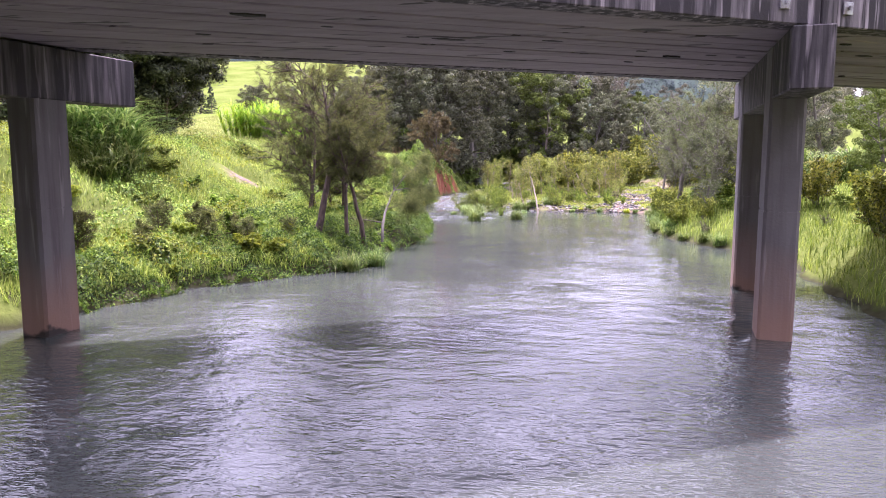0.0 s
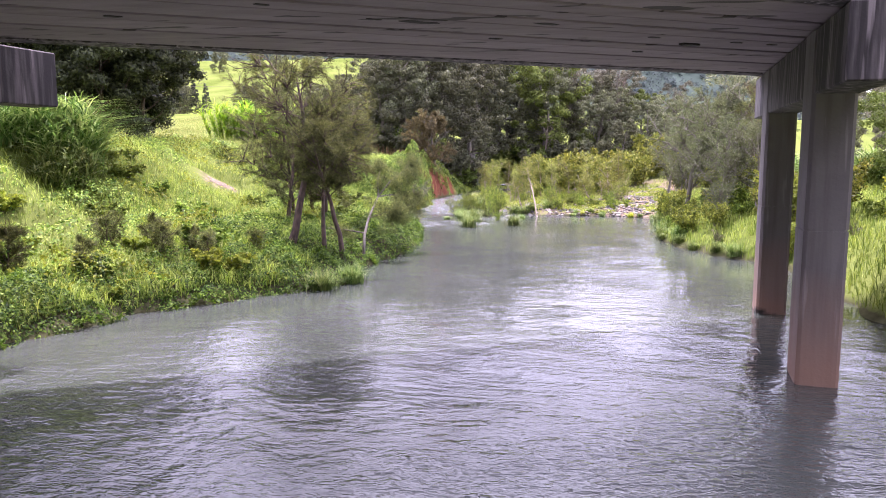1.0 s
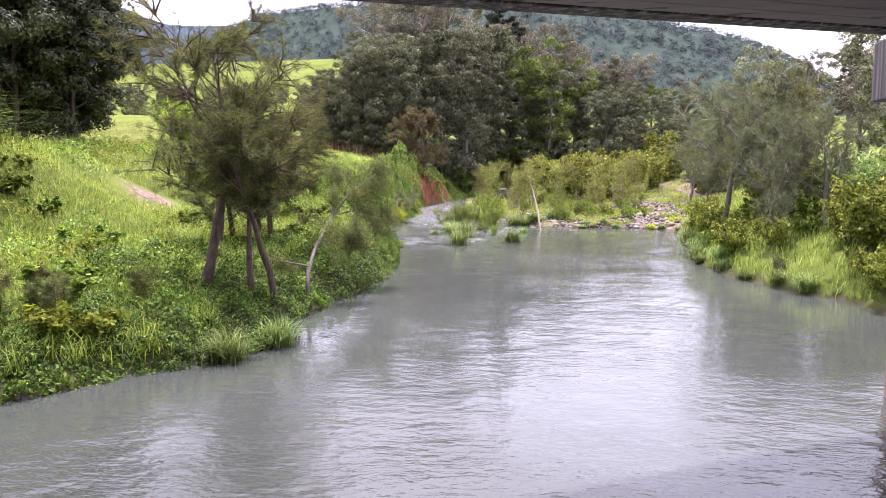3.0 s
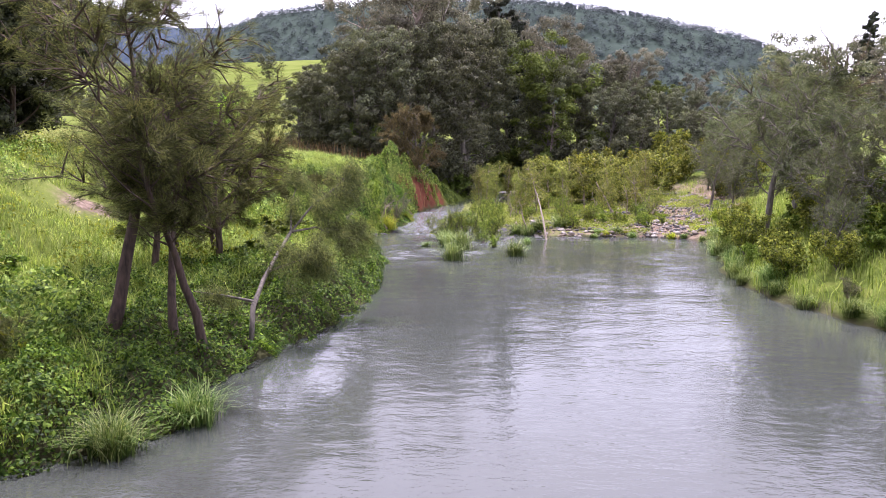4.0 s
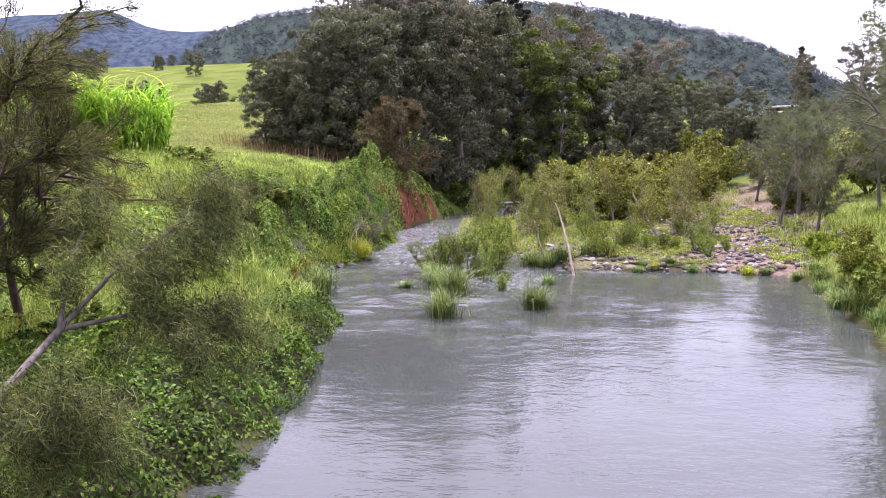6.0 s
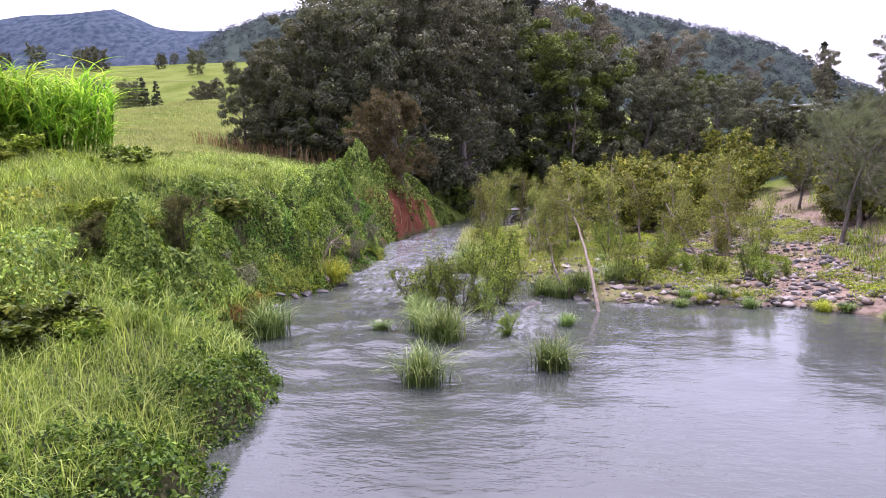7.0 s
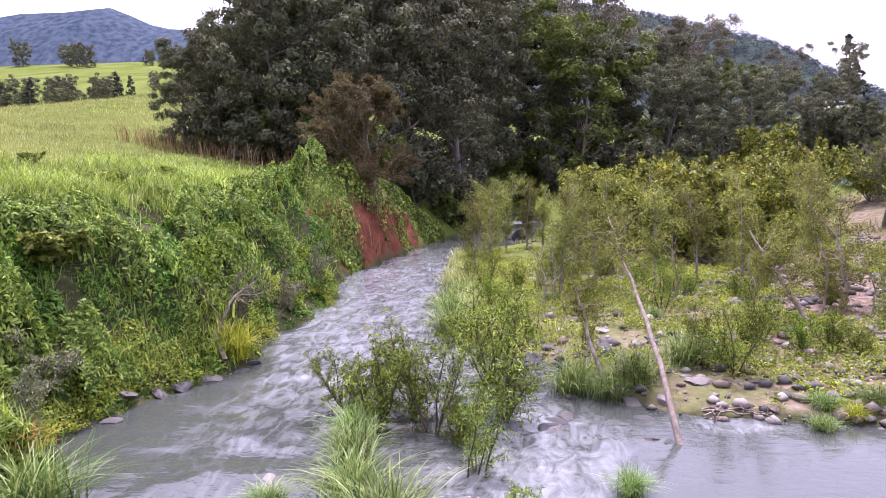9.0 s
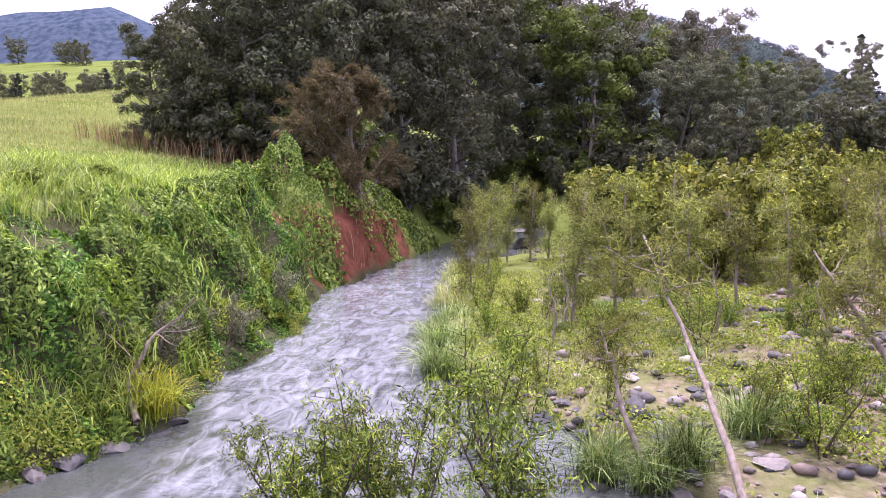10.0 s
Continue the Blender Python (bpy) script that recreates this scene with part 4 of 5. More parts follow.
def creeper_stuff(name, label, mat, x, y, lift, size, rng, category="creeper", wide=(0.5, 0.9)):
    buf = Buf()
    n = len(x)
    z = land(x, y)[0] + lift
    # the leaves lie across the slope that their neighbours make
    cell = 0.3
    i, j = np.floor(x / cell).astype(int), np.floor(y / cell).astype(int)
    i0, j0 = i.min(), j.min()
    gw, gh = i.max() - i0 + 1, j.max() - j0 + 1
    key = (i - i0) * gh + (j - j0)
    cnt = np.bincount(key, minlength=gw * gh)
    mean = np.bincount(key, z, minlength=gw * gh) / np.maximum(cnt, 1)
    mean = np.where(cnt > 0, mean, mean[cnt > 0].mean()).reshape(gw, gh)
    dx, dy = np.gradient(mean, cell) if min(gw, gh) > 1 else (mean * 0, mean * 0)
    nrm = unit(np.stack([-np.clip(dx, -3, 3).ravel()[key], -np.clip(dy, -3, 3).ravel()[key], np.ones(n)], 1) + rng.normal(size=(n, 3)) * 0.45)
    axis = unit(np.cross(nrm, rng.normal(size=(n, 3))) + np.array([0, 0, -0.25]))
    ln, wd = size * rng.uniform(0.7, 1.4, n), size * rng.uniform(*wide, n)
    side = unit(np.cross(nrm, axis)) * (wd / 2)[:, None]
    p = np.stack([x, y, z], 1)
    rib = p - nrm * (wd * 0.2)[:, None]
    v = np.stack([rib - axis * (ln / 2)[:, None], p + side, rib + axis * (ln / 2)[:, None], p - side], 1).reshape(-1, 3)
    buf.add(v, None, np.arange(4 * n).reshape(-1, 4))
    return tagged(new(name, buf.mesh(name, mat)), label, category, kind="stuff")


def mound(x, y, seed):
    return np.clip(0.5 + 0.5 * waves(x, y, 0.9, seed), 0, 1) ** 1.5


x, y = scatter(320000, -10, 1, 2, 32, rng)
d = np.interp(y, LY, LX) - x
k = (d > -0.35) & (d < (3.0 + 2.4 * smooth(y, 10, 13)) * (1 - 0.72 * smooth(y, 20, 24))) & (rng.uniform(size=len(x)) < 1.5 - d / (2.6 + 3.4 * smooth(y, 10, 13)))
x, y = x[k], y[k]
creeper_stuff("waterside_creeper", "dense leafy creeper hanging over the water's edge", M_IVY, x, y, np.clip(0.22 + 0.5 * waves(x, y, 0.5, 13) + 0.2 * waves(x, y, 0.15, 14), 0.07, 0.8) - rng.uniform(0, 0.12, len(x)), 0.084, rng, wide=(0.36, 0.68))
for mat, seed, many, name, label in ((M_WEED, 43, 50000, "bank_weeds", "bright yellow-green leafy weeds in patches on the bank"), (M_VINE, 47, 90000, "bank_creeper", "mid-green creeper mounds over the grassy bank")):
    x, y = scatter(many, -19, -1, 2, 33, rng)
    low = 3.8 if mat is M_WEED else 2.4
    d = np.interp(y, LY, LX) - x
    m1 = waves(x, y, 1.2, seed)
    k = (d > low * smooth(y, 9, 12)) & (d > 0.3) & (d < 15) & (m1 > 0.02 + rng.uniform(0, 0.25, len(x))) & (((x + 11.8) / 1.2) ** 2 + ((y - 24.2) / 2.0) ** 2 > 1)
    x, y, m1 = x[k], y[k], m1[k]
    creeper_stuff(name, label, mat, x, y, np.clip(0.1 + 1.3 * m1 + 0.25 * waves(x, y, 0.2, seed + 2), 0.03, 1.0) - rng.uniform(0, 0.25, len(x)) ** 1.4, 0.095, rng)
x, y = scatter(280000, -10.5, -2.5, 29, 53, rng)
d = np.interp(y, LY, LX) - x
m1 = waves(x, y, 0.8, 17)
k = (np.hypot(x + 3.9, y - 32.9) > 0.75) & (np.hypot(x + 4.3, y - 39.6) > 0.7) & (d > -0.1) & (d < 4.8) & (m1 + 0.75 > rng.uniform(0, 0.45, len(x))) & (d < 4.3 + 0.9 * waves(x, y, 1.0, 19))
x, y, d, m1 = x[k], y[k], d[k], m1[k]
lift = np.clip(0.34 + 2.6 * m1 + 0.55 * waves(x, y, 0.25, 18), 0.05, 1.95) * smooth(d, -0.1, 1.0) * (1 - 0.85 * smooth(d, 1.9, 3.4))
# low spots take the darker leaves, which paint in the shade of the hollows
for mat, on, label in ((M_IVY, m1 < 0.02, "creeper in the hollows of the steep bank, shade put into its leaf colour"), (M_VINE, m1 >= 0.02, "thick green creeper blanket on the steep bank")):
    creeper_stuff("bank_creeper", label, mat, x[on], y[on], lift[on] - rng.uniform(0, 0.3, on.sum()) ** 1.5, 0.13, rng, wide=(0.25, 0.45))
x, y = scatter(90000, -9.5, 0, 48.5, 72, rng)
d = np.interp(y, LY, LX) - x
m1 = waves(x, y, 0.8, 27)
k = (d > 0.0) & (d < 3.4) & (m1 > rng.uniform(-0.5, 0.1, len(x)) + 0.5 * (y < 59) * (d < 2.2))
x, y, d, m1 = x[k], y[k], d[k], m1[k]
creeper_stuff("bank_creeper", "green creeper and weeds below the wood", M_VINE, x, y, np.clip(0.3 + 0.9 * m1, 0.05, 1.0) * smooth(d, -0.1, 0.6) - rng.uniform(0, 0.2, len(x)), 0.16, rng)
x, y = scatter(60000, -7, -3, 32, 48, rng)
d = np.interp(y, LY, LX) - x
k = (d > 0.0) & (d < 1.3) & (waves(x, y, 0.9, 61) > -0.15)
x, y = x[k], y[k]
creeper_stuff("bank_weeds", "bright yellow-green weeds along the foot of the bank", M_WEED, x, y, 0.12 + 0.4 * np.clip(waves(x, y, 0.4, 63), 0, 1) + rng.uniform(0, 0.1, len(x)), 0.06, rng, "weeds")
x, y = scatter(70000, -13, -2.5, 28, 54, rng)
d = np.interp(y, LY, LX) - x
k = (d > 0.3) & (d < 9) & (waves(x, y, 0.9, 21) - 0.55 * smooth(y, 33, 36) * (1 - smooth(d, 2.6, 3.4)) > rng.uniform(-0.5, 0.5, len(x)))
x, y = x[k], y[k]
buf = Buf()
blades(buf, np.stack([x, y, land(x, y)[0] + np.clip(0.3 + 0.8 * waves(x, y, 0.8, 17), 0, 1) * 0.8 * (1 - smooth(np.interp(y, LY, LX) - x, 1.2, 3.0))], 1), rng.uniform(0.25, 0.75, len(x)), rng.uniform(0.4, 1.2, len(x)), rng.uniform(0.014, 0.03, len(x)), rng, 3)
tagged(new("bank_grass", buf.mesh("bank_grass", M_GRASS)), "long arching grass hanging over the creeper", "grass", kind="stuff")


def rush_mesh(seed, n, h, spread, mat):
    r = np.random.default_rng(seed)
    buf = Buf()
    p = np.c_[r.normal(size=(n, 2)) * spread * 0.3, np.full(n, -0.05)]
    blades(buf, p, h * r.uniform(0.55, 1.15, n), r.uniform(0.2, 1.25, n), np.full(n, 0.019), r, 4)
    return buf.mesh("rush_tuft", mat)


RUSH = [rush_mesh(51, 420, 1.0, 0.55, M_TUFT), rush_mesh(52, 380, 0.9, 0.5, M_TUFT)]
RUSHY = rush_mesh(53, 420, 1.0, 0.5, M_TUFTY)
TUFTS = [(-2.1, 9.6, .85), (-1.5, 10.9, .95), (0.5, 29.3, 1.0), (2.95, 30.5, 1.0), (0.45, 32.7, 1.1), (-1.25, 33.6, .6), (-3.95, 32.9, 1.15), (3.36, 34.4, .5), (2.8, 38.5, .9), (3.9, 38.6, .95), (-0.15, 33.7, .9), (-0.5, 35.0, .85), (-0.7, 35.9, .7),
         (5.0, 39.6, 1.0), (-0.3, 46.9, .8), (3.4, 38.2, .8), (0.0, 42.8, 1.0), (-0.2, 44.4, 1.0), (-0.5, 45.8, .9)]
for i, (x, y, s) in enumerate(TUFTS):
    ob = new("rush_tuft", RUSH[i % 2])
    ob.matrix_basis = pose(x, y, max(0.0, float(land(x, y)[0])), 0, 0, i * 67) @ Matrix.Diagonal((s, s, s * (0.6 if s == .6 else 1), 1))
    tagged(ob, "arching grey-green mat rush tuft standing in water", "grass tuft", "mat rush tufts")
M_FERN = leaf_material("dead_fern_fronds", (0.16, 0.06, 0.02), (0.30, 0.12, 0.03), (0.42, 0.20, 0.06), 0.35, 0.8)
FERN = rush_mesh(54, 120, 0.75, 0.6, M_FERN)
for i, (x, y, s) in enumerate(((-4.7, 32.4, .8), (-5.2, 31.9, .7), (-5.6, 32.8, .6), (-4.6, 33.6, .6))):
    ob = new("dead_fern", FERN)
    ob.matrix_basis = pose(x, y, float(land(x, y)[0]) + 0.25, 0, 0, i * 80) @ Matrix.Diagonal((s, s, s, 1))
    tagged(ob, "rust-brown dead fern fronds on the grassy bank", "fern", "dead ferns")
ob = new("rush_tuft", RUSHY)
ob.matrix_basis = pose(-4.3, 39.6, float(land(-4.3, 39.6)[0]), 0, 0, 0)
tagged(ob, "yellow-green mat rush tuft on the rocky bank", "grass tuft", "mat rush tufts")


# ---------------------------------------------------------------- shrubs
def shrub_mesh(seed, h, spread, stems, leaf_mat, bark, per=40, leaf=0.11, wide=0.25):
    r = np.random.default_rng(seed)
    wood, fol = Buf(), Buf()
    tips = []
    for i in range(stems):
        az = i * 2.4 + r.uniform(-0.4, 0.4)
        ln = branch_line((r.normal() * 0.06, r.normal() * 0.06, -0.1), (math.cos(az) * spread, math.sin(az) * spread, 1), h * r.uniform(0.75, 1.1), 0.13, r, 6, 0.1)
        tube(wood, ln, np.linspace(0.03, 0.008, len(ln)), 4)
        for j in (2, 3, 4, 5, 6):
            tips.append(ln[j])
            for _ in range(2):
                tw = branch_line(ln[j], r.normal(size=3) + np.array([0, 0, 0.8]), h * 0.22, 0.2, r, 3)
                tube(wood, tw[::3], [0.009, 0.004], 3)
                tips += [tw[1], tw[2], tw[3]]
    c = np.repeat(np.array(tips), per, 0)
    n = len(c)
    if leaf < 0.105:
        leaves(fol, c + r.normal(size=(n, 3)) * h * 0.033, unit(r.normal(size=(n, 3)) * 0.8 + np.array([0, 0, 0.6])), leaf * r.uniform(0.7, 1.4, n), leaf * wide * r.uniform(0.7, 1.3, n), r)
    else:
        out = unit(r.normal(size=(n, 3)) + np.array([0, 0, 0.5]))
        shell_leaves(fol, c + out * (h * 0.085 * r.uniform(0.4, 1.1, n))[:, None], out, leaf * r.uniform(0.7, 1.4, n), leaf * wide * r.uniform(0.7, 1.3, n), r, 0.6)
    return wood.mesh("stem", bark, True), fol.mesh("foliage", leaf_mat)


BRUSH = [shrub_mesh(61, 1.8, 0.35, 6, M_BRUSH, M_BARK, 16, 0.104, 0.19), shrub_mesh(62, 1.5, 0.5, 7, M_BRUSH, M_BARK, 15, 0.104, 0.19), shrub_mesh(63, 2.3, 0.2, 5, M_BRUSH, M_BARK, 16, 0.104, 0.19)]
OLIVE = shrub_mesh(64, 1.3, 0.8, 7, M_OLIVE, M_PALE, 14, 0.09, 0.25)
BUSH = [shrub_mesh(71, 2.6, 0.75, 9, M_BUSH, M_GREY, 13, 0.17, 0.6), shrub_mesh(72, 2.4, 0.9, 9, M_BUSH, M_GREY, 13, 0.17, 0.6)]


UNDER = [shrub_mesh(76, 2.4, 0.9, 9, M_DARK, M_GREY, 10, 0.26, 0.5), shrub_mesh(77, 2.2, 0.9, 9, M_LIME, M_GREY, 10, 0.24, 0.5)]


def place_shrub(name, meshes, x, y, s, label, group, squash=1.0):
    t = thing(name, label, "shrub", group, at=pose(x, y, max(-0.1, float(land(x, y)[0])), 0, 0, R.uniform(0, 360)))
    t.scale = (s, s, s * squash)
    part("stem", meshes[0], t)
    part("foliage", meshes[1], t)


for i, (x, y, s) in enumerate([(-1.1, 36.9, .8), (-0.45, 36.5, 1.1), (0.5, 36.2, 1.0), (0.05, 37.1, .95), (0.95, 35.9, .65), (1.3, 34.7, .7), (1.6, 37.0, 1.2), (1.9, 33.2, .5), (1.2, 39.0, 1.0),
                               (1.4, 43.4, .6), (3.2, 43.5, .7), (5.2, 44.0, .7), (6.8, 41.2, .6), (8.0, 40.6, .6), (9.2, 40.0, .6), (2.6, 48.5, .8), (4.2, 49.5, .9), (10.2, 42.4, .7), (7.6, 45.0, .7)]):
    place_shrub("bottlebrush_shrub", BRUSH[i % 3], x, y, s * 0.85, "young bottlebrush shrub among the river stones", "bottlebrush shrubs")
rb = np.random.default_rng(9)
for i in range(64):
    x, y = rb.uniform(2.5, 21), rb.uniform(48.5, 78)
    if 11 + (y - 48) * 0.2 < x < 13.8 + (y - 48) * 0.3 and y < 66 or x < 3.2:
        continue
    place_shrub("bush", BUSH[i % 2], x, y, rb.uniform(0.6, 1.35), "yellow-green leafy bush on the river flat", "bushes on the flat")

# ---------------------------------------------------------------- far woods
def far_woods(name, label, mat, x, y, r, rng, per=16):
    """Crowns of far trees, each a loose heap of leaf clumps."""
    buf = Buf()
    z = land(x, y)[0]
    c = np.repeat(np.stack([x, y, z + r * 0.7], 1), per, 0)
    rr = np.repeat(r, per)
    n = len(c)
    off = unit(rng.normal(size=(n, 3))) * (rr * rng.uniform(0.2, 1.0, n) ** 0.6)[:, None] * np.array([0.8, 0.8, 1.0])
    shell_leaves(buf, c + off, off / rr[:, None] * 0.45 + np.array([0, -0.5, 0.8]), rr * rng.uniform(0.28, 0.55, n), rr * rng.uniform(0.25, 0.5, n), rng, 0.25)
    return tagged(new(name, buf.mesh(name, mat)), label, "woods", kind="stuff")


rng = np.random.default_rng(5)
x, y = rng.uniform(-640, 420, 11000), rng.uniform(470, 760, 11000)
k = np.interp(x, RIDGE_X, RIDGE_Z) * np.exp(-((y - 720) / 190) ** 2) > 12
far_woods("hill_woods", "dense eucalypt forest covering the nearer hill, haze blue in its colour", M_HILL, x[k], y[k], rng.uniform(2.0, 4.4, k.sum()), rng, 20)
# dark trees across the pasture
PADDOCK = [(-54, 156, 0, .8), (-58, 148, 0, .8), (-61, 152, 0, .75), (-70, 149, 2, .48), (-73.5, 151, 2, .52), (-77, 150, 0, .75), (-80, 156, 0, .8), (-83.5, 149, 0, .75),
           (-87, 154, 0, .82), (-90.5, 150, 2, .5), (-93, 153, 0, .8), (-97, 149, 0, .75), (-103, 156, 0, .8), (-110, 150, 0, .9), (-118, 158, 0, 1.0), (-128, 152, 0, 1.0), (-48, 162, 0, .8),
           (-88, 250, 0, .8), (-120, 270, 0, .9), (-150, 300, 0, .6), (-156, 322, 0, .5), (-162, 322, 0, .5), (-176, 300, 0, .9), (-183, 306, 0, 1.0), (-190, 310, 0, .9), (-217, 318, 0, 1.1), (-236, 322, 0, .8), (-262, 330, 0, .8)]
for i, (x, y, k, s) in enumerate(PADDOCK):
    place_tree("paddock_tree", FAR_TREES[k], x, y, s * 0.85, i * 50, "dark tall conical tree standing in the pasture" if k == 2 else "dark rounded tree standing in the pasture", "paddock trees")
for i, (x, y, k, s) in enumerate([(58, 134, 5, .95), (64, 150, 4, 1.1), (72, 160, 3, 1.1), (50, 150, 5, .7), (46, 140, 4, .8), (80, 150, 4, 1.1), (60, 120, 3, .8), (42, 106, 4, .75), (52, 96, 0, .7), (30, 60, 4, .7), (36, 52, 0, .6), (34, 40, 4, .6), (40, 70, 3, .8), (44, 30, 0, .7), (26, 44, 4, .5)]):
    place_tree("paddock_tree", FAR_TREES[{5: 2, 4: 1, 3: 1, 0: 0, 1: 0}[k]], x, y, s, i * 70, "grey-green tree on the far side of the valley", "trees beyond the river")

# ---------------------------------------------------------------- stones
def rock_mesh(seed, mat, flat=0.6, sub=3):
    r = np.random.default_rng(seed)
    bm = bmesh.new()
    bmesh.ops.create_icosphere(bm, subdivisions=sub, radius=1)
    cuts = [(unit(r.normal(size=3)), r.uniform(0.34, 0.72)) for _ in range(10)]
    for v in bm.verts:
        p = np.array(v.co[:])
        for nrm, dist in cuts:
            over = p @ nrm - dist
            if over > 0:
                p = p - nrm * over * 0.95
        v.co = Vector(p * np.array([1.0, 0.8, flat])) * (1 + 0.12 * noise.noise(Vector(p) * 2.2 + Vector((seed, 0, 0))))
    me = bpy.data.meshes.new("stone")
    bm.to_mesh(me)
    bm.free()
    me.materials.append(mat)
    return me


STONES = [rock_mesh(80 + i, M_ROCK, f, 2) for i, f in enumerate((0.45, 0.55, 0.5, 0.62, 0.4))]
WETS = [rock_mesh(90 + i, M_WETROCK, f, 2) for i, f in enumerate((0.36, 0.5, 0.3))]


def place_stone(me, x, y, s, label, group, z=None, rng=R):
    ob = new("river_stone", me)
    zz = float(land(x, y)[0]) if z is None else z
    ob.matrix_basis = pose(x, y, zz + s * 0.02, rng.uniform(-15, 15), rng.uniform(-15, 15), rng.uniform(0, 360)) @ Matrix.Diagonal((s, s * rng.uniform(0.8, 1.2), s, 1))
    tagged(ob, label, "stone", group)


rs = np.random.default_rng(31)
placed = 0
while placed < 290:
    x, y = rs.uniform(1.8, 14.5), 36.8 + rs.uniform(0, 1) ** 1.4 * 19
    if y < np.interp(x, BX, BY) + 0.1 or rs.uniform() > 0.6 + 0.4 * smooth(x, 4, 9) - 0.65 * smooth(y, 41, 44):
        continue
    place_stone(STONES[placed % 5], x, y, (0.06 + 0.15 * rs.uniform(0, 1) ** 1.8) * (1.8 if rs.uniform() < 0.1 else 1), "rounded pinkish-grey river stone on the bar", "stones of the gravel bar", rng=rs)
    placed += 1
for i in range(46):
    x, y = rs.uniform(1.6, 4.2), rs.uniform(36.2, 41)
    place_stone(WETS[i % 3], x, y, rs.uniform(0.12, 0.34), "dark wet boulder in the spill", "wet boulders", max(-0.05, float(land(x, y)[0])), rs)
for i, (x, y, s) in enumerate([(-4.3, 38.5, .32), (-4.6, 38.0, .35), (-4.0, 39.2, .3), (-3.9, 39.7, .28), (-4.9, 37.5, .3), (-5.2, 36.9, .34), (-4.4, 37.6, .22), (-3.8, 40.2, .24), (-5.0, 36.2, .25),
                               (5.0, 38.7, .42), (5.6, 37.7, .2), (6.7, 38.9, .28), (7.6, 38.2, .22), (-1.5, 34.2, .3), (2.9, 30.5, .25), (0.4, 29.2, .25), (6.4, 41.5, .45), (7.5, 40.2, .34)]):
    place_stone(WETS[i % 3] if i < 9 else STONES[i % 5], x, y, s, "flat grey boulder at the water's edge", "boulders at the shore", max(-0.04, float(land(x, y)[0])), rs)
# pebbles between them
pv, pf = [], []
v0 = np.array([[1, 0, 0], [-1, 0, 0], [0, 1, 0], [0, -1, 0], [0, 0, 0.7], [0, 0, -0.7], [.6, .6, .35], [-.6, .6, .35], [.6, -.6, .35], [-.6, -.6, .35]])
f0 = np.array([[4, 6, 7], [4, 7, 9], [4, 9, 8], [4, 8, 6], [6, 2, 7], [7, 1, 9], [9, 3, 8], [8, 0, 6], [0, 2, 6], [2, 1, 7], [1, 3, 9], [3, 0, 8], [5, 2, 0], [5, 1, 2], [5, 3, 1], [5, 0, 3]])
x, y = rs.uniform(1.5, 15.5, 6000), 36.4 + rs.uniform(0, 1, 6000) ** 1.3 * 27
k = (y > np.interp(x, BX, BY) - 0.2) & (rs.uniform(size=len(x)) < 0.5 + 0.5 * smooth(x, 5, 9))
x, y = x[k], y[k]
n = len(x)
s = 0.03 + 0.15 * rs.uniform(0, 1, n) ** 2.6
a = rs.uniform(0, 6.28, n)
vv = v0[None] * s[:, None, None] * rs.uniform(0.75, 1.25, (n, 10, 1))
rx, ry = vv[:, :, 0] * np.cos(a)[:, None] - vv[:, :, 1] * np.sin(a)[:, None], vv[:, :, 0] * np.sin(a)[:, None] + vv[:, :, 1] * np.cos(a)[:, None]
vv = np.stack([rx + x[:, None], ry + y[:, None], vv[:, :, 2] + (land(x, y)[0] + s * 0.15)[:, None]], -1)
tagged(new("pebbles", mesh_np("pebbles", vv, (f0[None] + (np.arange(n) * 10)[:, None, None]).reshape(-1, 3), None, (M_ROCK,), True)), "small pinkish and grey cobbles of the bar", "stones", kind="stuff")

# ---------------------------------------------------------------- plants of the bar
rng = np.random.default_rng(41)
x, y = scatter(190000, -1.5, 15, 36.6, 58, rng)
dl = land(x, y)[1]
k = (dl > 0.25) & (x > np.interp(y, SY, SX)) & (waves(x, y, 0.75, 23) + 0.22 - 0.3 * smooth(x, 6.5, 10) > rng.uniform(0.0, 0.16, len(x)))
x, y = x[k], y[k]
creeper_stuff("bar_weeds", "low yellow-green weeds between the stones", M_WEED, x, y, 0.03 + 0.16 * rng.uniform(0, 1, len(x)) * (0.4 + 1.6 * mound(x, y, 29)), 0.062, rng, "weeds")
x, y = scatter(40000, -1.5, 17, 40, 66, rng)
dl = land(x, y)[1]
k = (dl > 0.1) & (x > np.interp(y, SY, SX)) & (waves(x, y, 0.8, 37) > rng.uniform(0.0, 0.5, len(x)) + 0.06 * smooth(x, 7, 10) * (y < 56))
x, y = x[k], y[k]
grass_stuff("bar_grass", "tufted pale green grass on the gravel bar", M_STRAW, x, y, rng.uniform(0.15, 0.5, len(x)), rng.uniform(0.2, 0.9, len(x)), rng.uniform(0.012, 0.025, len(x)), rng)
x, y = scatter(70000, 9, 34, 36, 76, rng)
track = np.abs(x - 11.6 - (y - 42) * 0.28 - 0.8 * waves(x, y, 4, 71))
k = (track > 1.3 * rng.uniform(0.6, 1.2, len(x))) & (land(x, y)[1] > 0.2) & ((x > 14) | (y > 52)) & (waves(x, y, 1.6, 73) > rng.uniform(-0.6, 0.3, len(x)))
x, y = x[k], y[k]
grass_stuff("flat_grass", "uneven green grass on the river flat", M_GRASS, x, y, rng.uniform(0.15, 0.6, len(x)), rng.uniform(0.2, 0.9, len(x)), rng.uniform(0.015, 0.035, len(x)), rng)
x, y = scatter(9000, -1.6, 1.2, 40.5, 57, rng)
